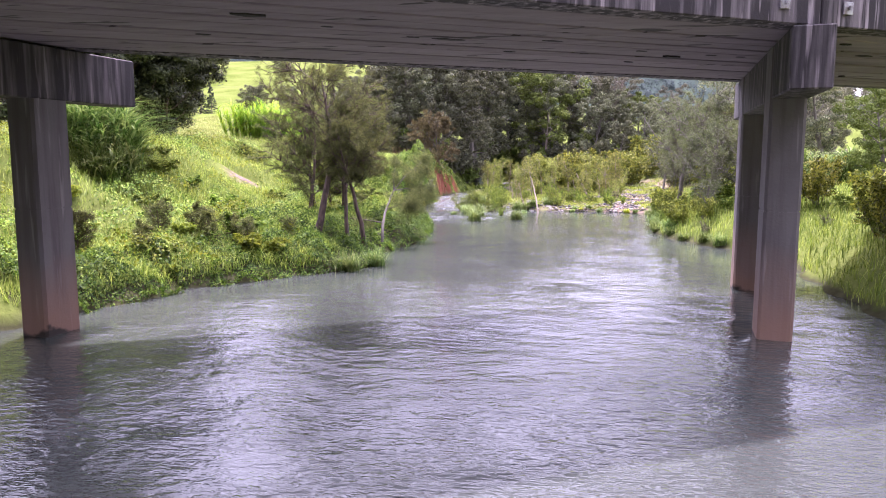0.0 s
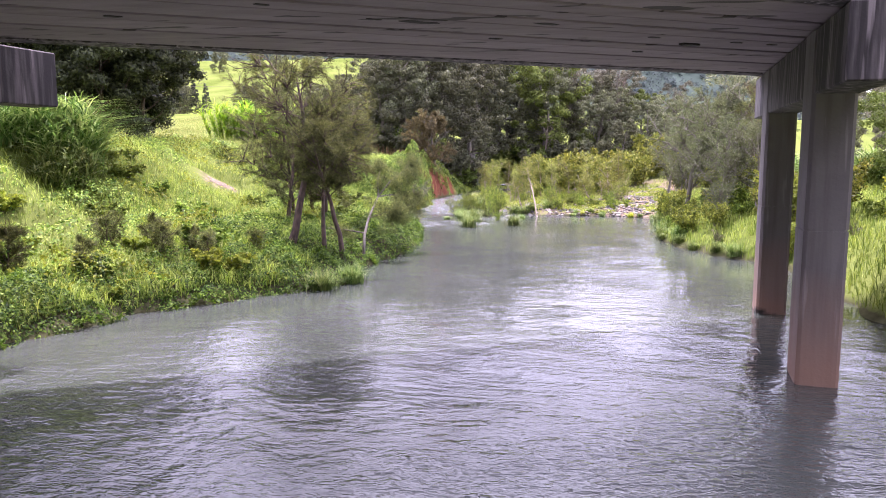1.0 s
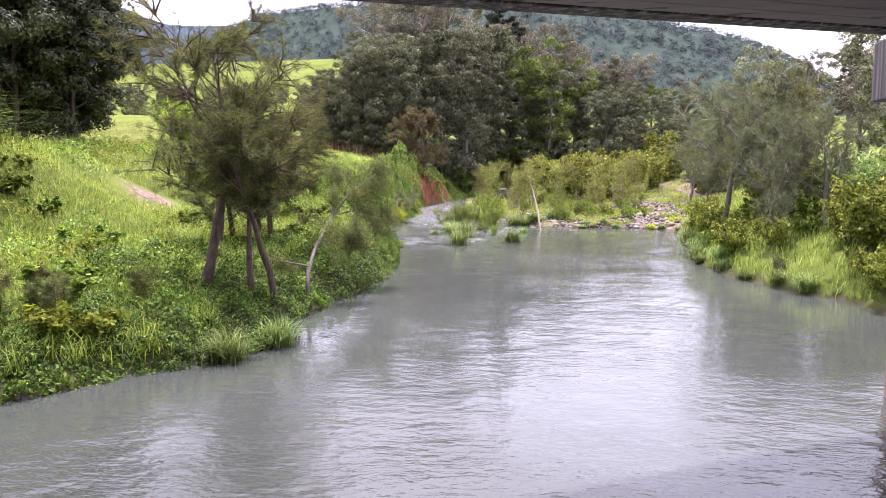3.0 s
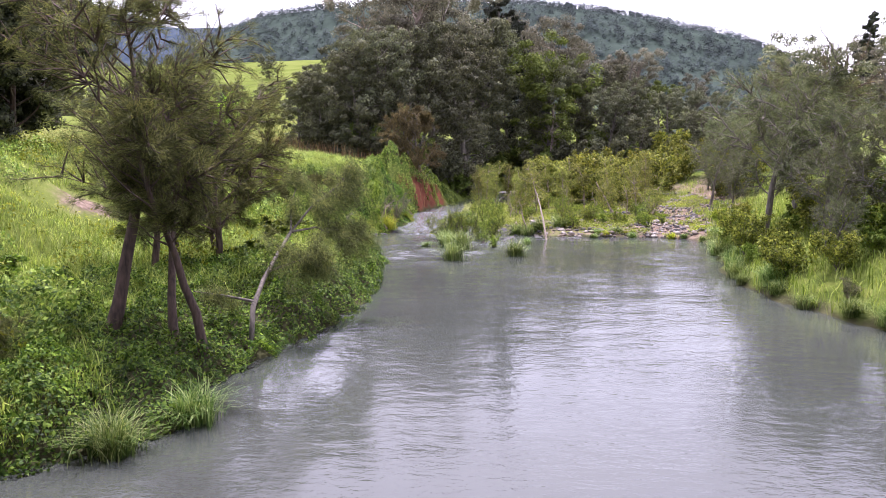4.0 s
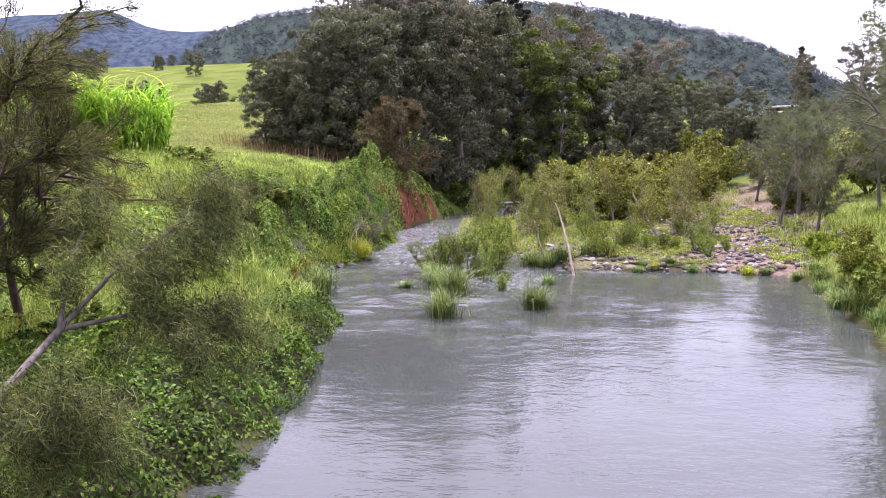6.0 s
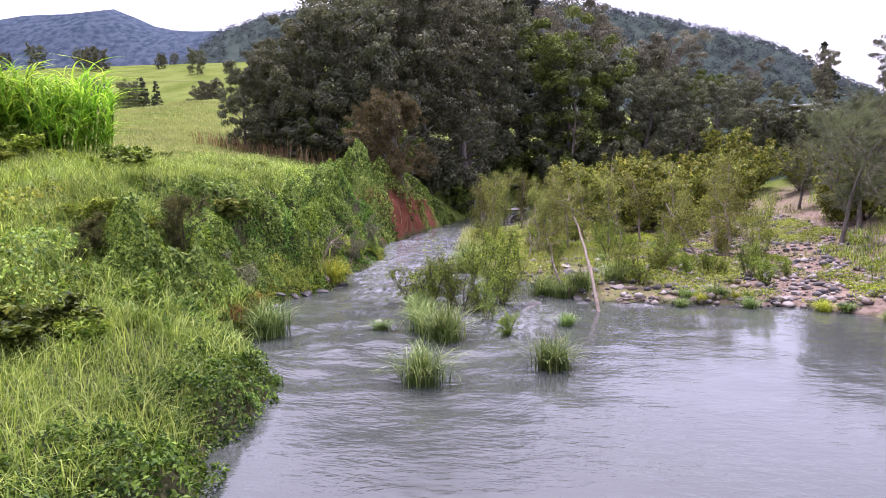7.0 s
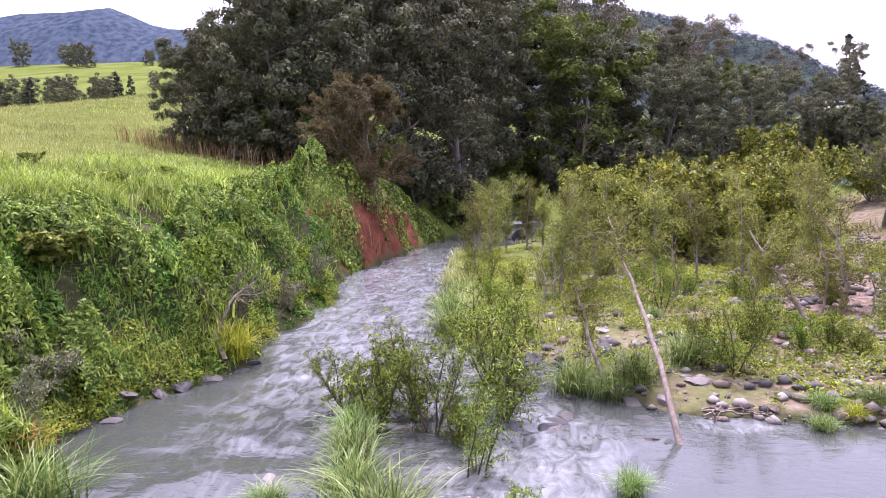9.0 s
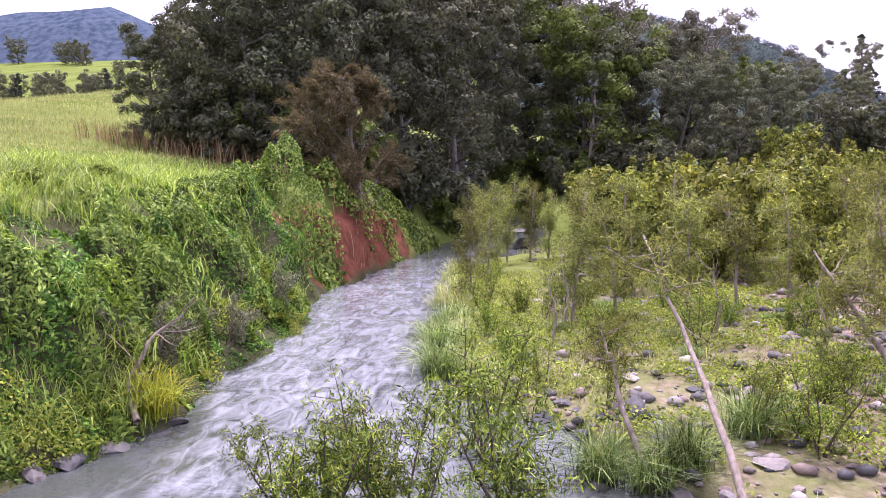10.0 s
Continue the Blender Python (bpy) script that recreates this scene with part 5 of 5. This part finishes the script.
k = (np.abs(x - np.interp(y, SY, SX) - 0.45) < 0.6) & (waves(x, y, 0.5, 91) > 0.08)
x, y = x[k], y[k]
grass_stuff("stream_rushes", "pale arching rushes along the rapids", M_STRAW, x, y, rng.uniform(0.4, 0.8, len(x)), rng.uniform(0.3, 1.1, len(x)), rng.uniform(0.015, 0.025, len(x)), rng, 4)


# ---------------------------------------------------------------- leaning trunks and driftwood
def spray_tree(name, label, line, r0, twigs, seed, bark, leaf_mat, start=0.45, reach=0.7, per=70, group="", category="tree"):
    """A leaning trunk along given points with needle sprays on its upper part."""
    r = np.random.default_rng(seed)
    line = np.array(line, float)
    base = line[0].copy()
    line = line - base
    f = np.linspace(0, 1, 12)
    seg = np.linspace(0, 1, len(line))
    pts = np.stack([np.interp(f, seg, line[:, i]) for i in range(3)], 1) + r.normal(size=(12, 3)) * 0.035 * f[:, None] * (1 - f[:, None] * 0.5)
    wood, tws, fol = Buf(), Buf(), Buf()
    tube(wood, pts, np.linspace(r0, r0 * 0.22, 12), 7)
    tips = []
    for i in range(twigs):
        j = int((start + (1 - start) * r.uniform()) * 11)
        tw = branch_line(pts[j], r.normal(size=3) + np.array([0, 0, 0.7]), reach * r.uniform(0.5, 1.2), 0.2, r, 5, 0.05)
        tube(tws, tw, np.linspace(r0 * 0.25, 0.006, 6), 4)
        tips += [tw[k] for k in (2, 3, 4, 5)]
    t = thing(name, label, category, group, at=pose(*base))
    part("trunk", wood.mesh("trunk", bark, True), t)
    tagged(part("twig", tws.mesh("twig", bark, True), t), kind="stuff")
    if per:
        c = np.repeat(np.array(tips), per, 0)
        n = len(c)
        ax = unit(r.normal(size=(n, 3)) * 0.7 + np.array([0, 0, 0.1]))
        ln = r.uniform(0.10, 0.24, n)
        slivers(fol, c + r.normal(size=(n, 3)) * 0.09 + ax * (ln * 0.4)[:, None], ax, ln, np.full(n, 0.02), r)
        part("foliage", fol.mesh("foliage", leaf_mat), t)
    return t


spray_tree("leaning_tree", "pale bare trunk leaning over the weir with sparse needles", [(4.32, 35.95, -0.25), (4.13, 37.1, 0.9), (3.94, 38.1, 1.68), (3.72, 39.3, 2.45), (3.5, 40.5, 3.1)], 0.058, 12, 1, M_PALE, M_SPRAY, 0.68, 0.8, 16, "leaning trees of the bar")
spray_tree("leaning_tree", "thin pale trunk leaning from a rush clump", [(3.45, 38.2, 0.0), (3.3, 38.45, 0.35), (3.04, 38.9, 1.0), (3.0, 39.2, 1.45), (2.78, 39.6, 1.85)], 0.055, 9, 2, M_PALE, M_SPRAY, 0.7, 0.55, 18, "leaning trees of the bar")
spray_tree("leaning_tree", "pale leaning casuarina trunk on the stones", [(8.3, 42.2, 0.3), (7.8, 42.9, 1.3), (7.2, 43.8, 2.5)], 0.08, 16, 3, M_PALE, M_SPRAY, 0.4, 0.9, 40, "leaning trees of the bar")
spray_tree("leaning_tree", "pale leaning casuarina trunk on the stones", [(9.3, 43.6, 0.3), (9.5, 43.8, 1.2), (9.4, 44.4, 2.6)], 0.09, 18, 4, M_PALE, M_SPRAY, 0.4, 1.0, 40, "leaning trees of the bar")
spray_tree("leaning_tree", "twisted grey trunk with needle sprays", [(9.9, 43.2, 0.3), (10.4, 43.6, 1.0), (10.9, 44.6, 2.2)], 0.08, 14, 5, M_PALE, M_SPRAY, 0.4, 0.9, 36, "leaning trees of the bar")
YOUNG = [(2.7, 46.5, 2.4), (3.8, 47.0, 2.7), (5.4, 46.4, 2.8), (6.8, 47.6, 2.9), (-0.1, 50.0, 2.8), (3.0, 51.0, 3.0), (4.6, 50.4, 3.2), (8.4, 48.8, 3.0), (9.8, 46.6, 2.8), (10.8, 49.6, 3.2), (6.2, 52.0, 3.3), (8.8, 52.6, 3.3), (0.1, 54.5, 3.0), (3.4, 54.8, 3.3), (11.6, 53.4, 3.2), (-0.5, 56.6, 2.9), (0.6, 57.6, 3.2), (1.5, 59.0, 3.0), (2.2, 57.0, 2.6)]
ry = np.random.default_rng(66)
for i, (x, y, h) in enumerate(YOUNG):
    z, lx, ly = float(land(x, y)[0]), ry.uniform(-0.5, 0.5), ry.uniform(-0.2, 0.5)
    spray_tree("young_casuarina", "slim young casuarina with pale trunk on the bar", [(x, y, z - 0.1), (x + lx * 0.2, y + ly * 0.3, z + h * 0.5), (x + lx, y + ly, z + h)], 0.05, 24, 400 + i, M_PALE, M_SPRAY, 0.22, 0.75, 28, "young casuarinas of the bar")


def fallen_casuarina():
    """A trunk leaning low along the bank, forked, with a few limbs that end in drooping sprays."""
    r = np.random.default_rng(10)
    base = np.array([-2.02, 14.55, 0.3])
    line = np.array([(-2.02, 14.55, 0.3), (-2.03, 14.75, 1.05), (-2.1, 15.6, 1.5), (-2.12, 16.5, 1.88), (-2.08, 17.45, 2.35)]) - base
    t = thing("fallen_casuarina", "grey leaning casuarina with a bare fork and drooping foliage", "tree", at=pose(*base))
    wood, fol, twigs = Buf(), Buf(), Buf()
    tube(wood, line, [0.06, 0.058, 0.05, 0.045, 0.036], 8)
    part("trunk", wood.mesh("trunk", M_GREY, True), t)
    fork = line[4]
    limbs = [([line[2] + (0, 0.3, 0.12), (0.55, 1.5, 1.55), (0.95, 1.45, 1.5)], 0.75, 22), ([fork, (0.45, 3.35, 2.12), (0.8, 3.6, 1.9), (1.15, 3.95, 1.7)], 0.75, 22),
             ([fork, (0.3, 3.4, 2.6), (0.7, 3.95, 3.0), (0.95, 4.4, 3.3)], 0.8, 22), ([line[1] + (0, 0.1, 0.1), (-0.7, 0.4, 0.95), (-1.5, 0.6, 1.0)], 0.3, 4),
             ([fork, (-0.15, 3.3, 2.75), (-0.1, 3.9, 3.4)], 0.4, 8)]
    for pts, spread, many in limbs:
        pts = np.array([np.asarray(p, float) for p in pts])
        limb, tips = Buf(), []
        tube(limb, pts, np.linspace(0.032, 0.012, len(pts)), 6)
        for _ in range(many):
            f = r.uniform(0.35, 1) * (len(pts) - 1)
            k = min(int(f), len(pts) - 2)
            a = pts[k] * (1 - (f - k)) + pts[k + 1] * (f - k)
            tw = branch_line(a, r.normal(size=3) + unit(pts[-1] - pts[0]) * 0.8, spread * r.uniform(0.5, 1.1), 0.2, r, 5, -0.06)
            tube(twigs, tw, np.linspace(0.009, 0.003, 6), 3)
            tips += [tw[2], tw[3], tw[4], tw[5]]
        part("limb", limb.mesh("limb", M_GREY, True), t)
        c = np.repeat(np.array(tips), 105, 0)
        n = len(c)
        ax = unit(r.normal(size=(n, 3)) * 0.5 + np.array([0.25, 0.1, -0.35]))
        ln = r.uniform(0.08, 0.2, n)
        slivers(fol, c + r.normal(size=(n, 3)) * 0.11 + ax * (ln * 0.4)[:, None], ax, ln, np.full(n, 0.010), r)
    tagged(part("twig", twigs.mesh("twig", M_GREY, True), t), kind="stuff")
    part("foliage", fol.mesh("foliage", M_NEEDLE), t)


fallen_casuarina()
spray_tree("dead_branch", "bare forked grey branch fallen on the bank", [(-4.2, 39.0, 0.3), (-4.7, 39.6, 0.7), (-4.4, 39.9, 1.4), (-4.1, 40.4, 1.7)], 0.06, 10, 11, M_PALE, M_NEEDLE, 0.3, 0.8, 0, "", "branch")
for i in range(8):
    x, y, az = 5.1 + R.normal() * 0.45, 37.5 + R.normal() * 0.15, R.uniform(0, 6.28)
    ln = R.uniform(0.5, 1.5)
    spray_tree("driftwood_stick", "bleached driftwood stick lodged on the weir", [(x, y, 0.06), (x + math.cos(az) * ln * .5, y + math.sin(az) * ln * .2, 0.14), (x + math.cos(az) * ln, y + math.sin(az) * ln * .4, 0.1)], 0.019, 2, 200 + i, M_PALE, M_NEEDLE, 0.5, 0.2, 0, "driftwood on the weir", "driftwood")


stump = new("root_stump", rock_mesh(131, M_BARK, 1.3, 2))
stump.matrix_basis = pose(3.5, 38.15, 0.15, 18, 8, 20) @ Matrix.Diagonal((0.2, 0.2, 0.26, 1))
tagged(stump, "dark rotten root stump between two rush tufts", "stump")
for i, (x, y, h) in enumerate(((7.0, 42.6, 1.5), (8.9, 43.6, 1.9), (5.6, 44.6, 1.6), (9.7, 42.9, 1.4), (2.2, 44.5, 1.5), (2.5, 46.0, 1.7))):
    z = float(land(x, y)[0])
    spray_tree("dead_sapling", "bare grey dead sapling among the stones", [(x, y, z - 0.05), (x + 0.1, y, z + h * 0.5), (x - 0.12, y + 0.1, z + h)], 0.035, 9, 500 + i, M_PALE, M_NEEDLE, 0.3, 0.6, 0, "dead saplings of the bar")

rl = np.random.default_rng(88)
for i in range(46):
    x, y = rl.uniform(0.2, 10.5), rl.uniform(38.8, 48.5)
    if y < np.interp(x, BX, BY) + 0.4 or x < np.interp(y, SY, SX) + 0.4:
        continue
    if i % 3:
        place_shrub("bottlebrush_shrub", BRUSH[i % 3], x, y, rl.uniform(0.32, 0.6), "small bottlebrush seedling among the river stones", "bottlebrush seedlings")
        continue
    s = rl.uniform(0.25, 0.5)
    ob = new("rush_tuft", RUSH[i % 2])
    ob.matrix_basis = pose(x, y, float(land(x, y)[0]), 0, 0, i * 67) @ Matrix.Diagonal((s * 1.2, s * 1.2, s, 1))
    tagged(ob, "small mat rush tuft among the river stones", "grass tuft", "rushes of the bar")

# ---------------------------------------------------------------- cane, tall grasses and saplings
def cane_mesh(seed, n, h, spread, mat, bend=(0.3, 1.5)):
    r = np.random.default_rng(seed)
    buf = Buf()
    a, rad = r.uniform(0, 6.28, n), spread * np.sqrt(r.uniform(0, 1, n))
    p = np.c_[rad * np.cos(a), rad * np.sin(a), np.zeros(n)]
    top = h * (0.8 + 0.55 * waves(p[:, 0], p[:, 1], 0.3, seed)) * (1 - 0.25 * (rad / spread) ** 2)
    p[:, 2] = r.uniform(-0.05, 0.62, n) * top
    blades(buf, p, (top - p[:, 2]) * r.uniform(0.6, 1.1, n), r.uniform(*bend, n), r.uniform(0.03, 0.09, n), r, 4)
    return buf.mesh("cane_clump", mat)


def cane_stalk(seed, h, lean, foot, leaf):
    """One jointed stalk; its long leaves, arching off it in turn, go into the buffer leaf."""
    r = np.random.default_rng(seed)
    buf = Buf()
    line = branch_line((0, 0, -0.1), (*lean, 1), h * 0.75, 0.05, r, 7, 0.02)
    tube(buf, line, np.linspace(0.028, 0.01, len(line)), 5)
    n = 20
    f = np.linspace(0.12, 1.0, n) * 6.99
    k = f.astype(int)
    p = line[k] * (1 - f % 1)[:, None] + line[np.minimum(k + 1, 7)] * (f % 1)[:, None] + np.array([*foot, 0])
    blades(leaf, p, r.uniform(0.7, 1.5, n) * h / 4.2, r.uniform(0.8, 2.3, n), r.uniform(0.05, 0.10, n), r, 5)
    return buf.mesh("stalk", M_CANE, True)


rc = np.random.default_rng(58)
first = thing("cane_clump", "tall bright green cane grass clump on the meadow", "cane grass", "cane clumps")
cane_leaf = Buf()
for i in range(58):
    a, rad = rc.uniform(0, 6.28), 1.8 * math.sqrt(rc.uniform())
    foot = (rad * math.cos(a), rad * math.sin(a))
    stalk = part("stalk", cane_stalk(600 + i, rc.uniform(3.2, 5.0) * (1 - 0.12 * rad), (0.16 * foot[0], 0.16 * foot[1]), foot, cane_leaf), first)
    stalk.matrix_basis = pose(*foot, 0)
tagged(part("leaf", cane_leaf.mesh("leaf", M_CANE), first), kind="stuff")
for i, (x, y, s) in enumerate(((-15.3, 42.2, 0.95), (-17.6, 43.2, 1.0), (-18.4, 41.4, 0.9))):
    m = pose(x, y, float(land(x, y)[0]), 0, 0, x * 40) @ Matrix.Diagonal((s, s, s, 1))
    if i:
        copy_thing(first, m)
    else:
        first.matrix_basis = m
REED = cane_mesh(56, 1000, 2.5, 1.3, M_TUFT, (0.7, 2.2))
for i, (x, y, s) in enumerate(((-14.6, 16.4, 1.1), (-13.8, 15.0, 1.0), (-15.6, 17.6, 1.1), (-15.4, 14.6, 1.0), (-12.9, 13.4, .8), (17.5, 27.5, 1.0), (18.8, 29, 1.1), (17.2, 31, 1.0), (19.5, 26, 1.0), (16.6, 25, .9))):
    ob = new("reed_clump", REED)
    ob.matrix_basis = pose(x, y, float(land(x, y)[0]), 0, 0, i * 50) @ Matrix.Diagonal((s, s, s, 1))
    tagged(ob, "tall arching grey-green reed grass clump", "grass clump", "tall grass clumps")
SAPLING = [tree_mesh("casuarina", 34, 1.9, 0.42, M_NEEDLE, M_BARK, 0.6, 0.06, 0.010), tree_mesh("casuarina", 35, 1.7, 0.36, M_NEEDLE, M_BARK, 0.6, 0.06, 0.010)]
for i, (x, y, s) in enumerate([(-5.4, 9.0, .8), (-6.0, 9.6, .75), (-6.6, 8.6, .9), (-7.4, 9.4, .9), (-8.2, 8.4, .95), (-8.8, 9.8, .8), (-4.6, 10.8, .6), (-7.8, 6.6, .8), (-9.2, 5.6, 1.0), (-6.9, 30.6, 1.0), (-6.3, 33.4, 1.1), (-5.4, 25, .7)]):
    place_tree("casuarina_sapling", SAPLING[i % 2], x, y, s, i * 80, "young wispy casuarina sapling in the grass", "saplings on the bank")
WEEDS = [shrub_mesh(73, 0.8, 0.8, 8, M_WEED, M_GREY, 10, 0.11, 0.6), shrub_mesh(74, 0.9, 0.9, 8, M_VINE, M_GREY, 10, 0.12, 0.6), shrub_mesh(75, 0.7, 1.0, 9, M_GRASS, M_GREY, 9, 0.13, 0.4)]
rw = np.random.default_rng(77)
made = 0
while made < 45:
    x, y = rw.uniform(-16, -2), rw.uniform(3, 47)
    dd = np.interp(y, LY, LX) - x
    if dd < 0.6 or dd > 13 or math.hypot(x + 11.8, y - 24.4) < 1.6:
        continue
    place_shrub("weed_bush", WEEDS[made % 3], x, y, rw.uniform(0.6, 1.5), "leafy green weed bush on the grassy bank", "weed bushes on the bank", 0.65)
    made += 1
for i in range(34):
    y = rw.uniform(5, 38)
    x = np.interp(y, RY, RX) + rw.uniform(0.3, 6)
    place_shrub("weed_bush", WEEDS[i % 3] if i % 2 else BUSH[i % 2], x, y, rw.uniform(0.5, 1.3) * (1 if i % 2 else 0.6), "leafy bush on the far bank", "bushes on the far bank")
for i in range(9):
    y = 15.5 + i * 1.4
    x = np.interp(y, RY, RX) + rw.uniform(0.7, 2.8)
    place_shrub("bush", BUSH[i % 2] if i % 3 else OLIVE, x, y, rw.uniform(0.3, 0.55), "twiggy olive-green bush on the far shore", "bushes on the far shore")
for i, (x, y, s) in enumerate(((12.4, 23.4, 0.55), (13.8, 22.0, 0.7))):
    place_tree("casuarina_tree", CASUARINA[2], x, y, s, i * 110 + 40, "slim grey-green casuarina on the far shore", "casuarinas on the far shore")
for x, y, s in ((-4.9, 40.7, 1.0), (-4.7, 43.4, 0.9), (-6.2, 36.0, 0.9), (-4.9, 46.5, 1.0), (-5.4, 34.4, .8)):
    place_shrub("olive_shrub", OLIVE, x, y, s, "grey-olive scraggly shrub on the stream bank", "olive shrubs")
# rushes along the far shore
for i in range(16):
    y = 18 + i * 1.15 + rw.uniform(-0.3, 0.3)
    x = np.interp(y, RY, RX) + rw.uniform(-0.1, 0.5)
    ob = new("rush_tuft", RUSH[i % 2])
    s = rw.uniform(0.5, 0.95)
    ob.matrix_basis = pose(x, y, max(0, float(land(x, y)[0])), 0, 0, i * 67) @ Matrix.Diagonal((s, s, s, 1))
    tagged(ob, "arching mat rush tuft on the shore", "grass tuft", "shore rushes")

for i in range(11):
    x = rw.uniform(6.3, 12.0)
    y = np.interp(x, BX, BY) + rw.uniform(-0.35, 0.9)
    s = rw.uniform(0.22, 0.48)
    ob = new("rush_tuft", RUSHY if i % 4 == 0 else RUSH[i % 2])
    ob.matrix_basis = pose(x, y, max(0, float(land(x, y)[0])), 0, 0, i * 67) @ Matrix.Diagonal((s * 1.3, s * 1.3, s, 1))
    tagged(ob, "low mat rush tuft at the foot of the gravel bar", "grass tuft", "shore rushes")

# ---------------------------------------------------------------- flat ledge across the stream
ledge = new("rock_ledge", rock_mesh(120, M_ROCK, 0.2, 3))
ledge.matrix_basis = pose(0.95, 64.5, 0.92, 2, -1, 4) @ Matrix.Diagonal((1.25, 0.9, 0.55, 1))
tagged(ledge, "flat pale rock ledge lying across the stream", "stone")
under = new("rock_ledge", rock_mesh(121, M_WETROCK, 0.5, 3))
under.matrix_basis = pose(1.15, 64.7, 0.35, 0, 0, 30) @ Matrix.Diagonal((1.0, 0.8, 0.95, 1))
tagged(under, "dark rock under the flat ledge", "stone")

# low growth along the foot of the wood
ru = np.random.default_rng(99)
for i in range(60):
    f = i / 60
    x = -13.5 + 42.5 * f + ru.uniform(-0.8, 0.8)
    y = np.interp(x, [-17, -8, -2, 4, 12, 29], [59.5, 61, 70, 83, 80, 82]) + ru.uniform(-1.2, 2.5)
    if land(x, y)[1] < 0.3:
        continue
    place_shrub("bush", UNDER[i % 2], x, y, ru.uniform(0.8, 1.5), "dark leafy undergrowth bush at the forest edge", "undergrowth bushes")

for x, y, s in ((-1.2, 84.8, 1.2), (4.6, 86.5, 1.3), (-0.6, 90.5, 1.5), (3.4, 91.5, 1.5), (1.4, 92.5, 1.4), (5.6, 90, 1.5), (-2.6, 84, 1.2)):
    place_shrub("bush", UNDER[1], x, y, s, "green leafy bush above the head of the stream", "undergrowth bushes")
x, y = scatter(9000, -2, 5.5, 84, 92, ru)
grass_stuff("bank_grass", "bright green grass slope at the forest edge", M_GRASS, x, y, ru.uniform(0.3, 0.8, len(x)), ru.uniform(0.2, 0.8, len(x)), ru.uniform(0.03, 0.06, len(x)), ru)

x, y = scatter(4200, -19, -4.5, 54, 62, ru)
k = np.abs(y - np.interp(x, [-19, -13, -8, -4.5], [60.5, 59.5, 58, 56]) - ru.normal(size=len(x)) * 0.9) < 0.7
x, y = x[k], y[k]
grass_stuff("seeding_grass", "tall red-brown seeding grass along the wood", M_SEED, x, y, ru.uniform(0.6, 1.35, len(x)), ru.uniform(0.05, 0.5, len(x)), ru.uniform(0.02, 0.045, len(x)), ru, 3)

# ---------------------------------------------------------------- far details
spray_tree("dead_tree", "pale bare dead tree standing before the forest", [(5.4, 82.5, float(land(5.4, 82.5)[0])), (5.3, 82.6, 5.0), (5.6, 82.4, 8.8)], 0.16, 26, 301, M_PALE, M_GUM, 0.35, 2.2, 3)
spray_tree("dead_tree", "tall grey leaning gum with thin bare branches", [(13.0, 90, float(land(13.0, 90)[0])), (13.6, 90.2, 8.0), (15.0, 90.4, 15.2)], 0.2, 30, 302, M_GREY, M_GUM, 0.45, 2.6, 8)
spray_tree("dead_tree", "brown half-bare tree on the far bank", [(17.8, 38, float(land(17.8, 38)[0])), (18.0, 38.2, 4.5), (18.6, 38.5, 8.6)], 0.2, 30, 303, M_BARK, M_RUSSET, 0.35, 2.2, 30)
wire = Buf()
tube(wire, [(-170, 128, 19.5), (-120, 129, 17.9), (-80, 130, 17.5), (-40, 130, 17.4), (0, 130, 18.2)], [0.022] * 5, 5)
tagged(new("power_line", wire.mesh("power_line", M_GREY, True)), "thin overhead power line crossing the valley", "cable")


def roof_material():
    m, n, l, p = material("white_roof_sheet")
    l.new(ramp_of(n, l, noise_of(n, l, 1.5, 4, position_of(n, l)), [(0.3, (0.6, 0.6, 0.62)), (0.7, (0.8, 0.8, 0.82))]), p.inputs["Base Color"])
    p.inputs["Roughness"].default_value = 0.5
    return m


M_ROOF = roof_material()


def shelter(x, y, w, dpt, h, turn):
    z = float(land(x, y)[0])
    t = thing("farm_shed", "small white-roofed farm shed on the slope", "shed", "farm sheds", at=pose(x, y, z, 0, 0, turn))
    part("roof", box_mesh("roof", (-w / 2, -dpt / 2, h), (w / 2, dpt / 2, h + 0.25), M_ROOF, 0.05), t)
    part("wall", box_mesh("wall", (-w / 2 + 0.3, dpt / 2 - 0.6, -0.3), (w / 2 - 0.3, dpt / 2 - 0.4, h - 0.005), M_EDGE, 0.02), t)
    me = box_mesh("post", (-0.08, -0.08, -0.5), (0.08, 0.08, h - 0.005), M_GREY, 0.02)
    for sx in (-1, 0, 1):
        q = part("post", me, t)
        q.location = (sx * (w / 2 - 0.4), -dpt / 2 + 0.3, 0)


shelter(39.2, 124.5, 3.4, 2.5, 1.6, 15)
shelter(49.5, 160, 6.0, 4.0, 2.4, -10)
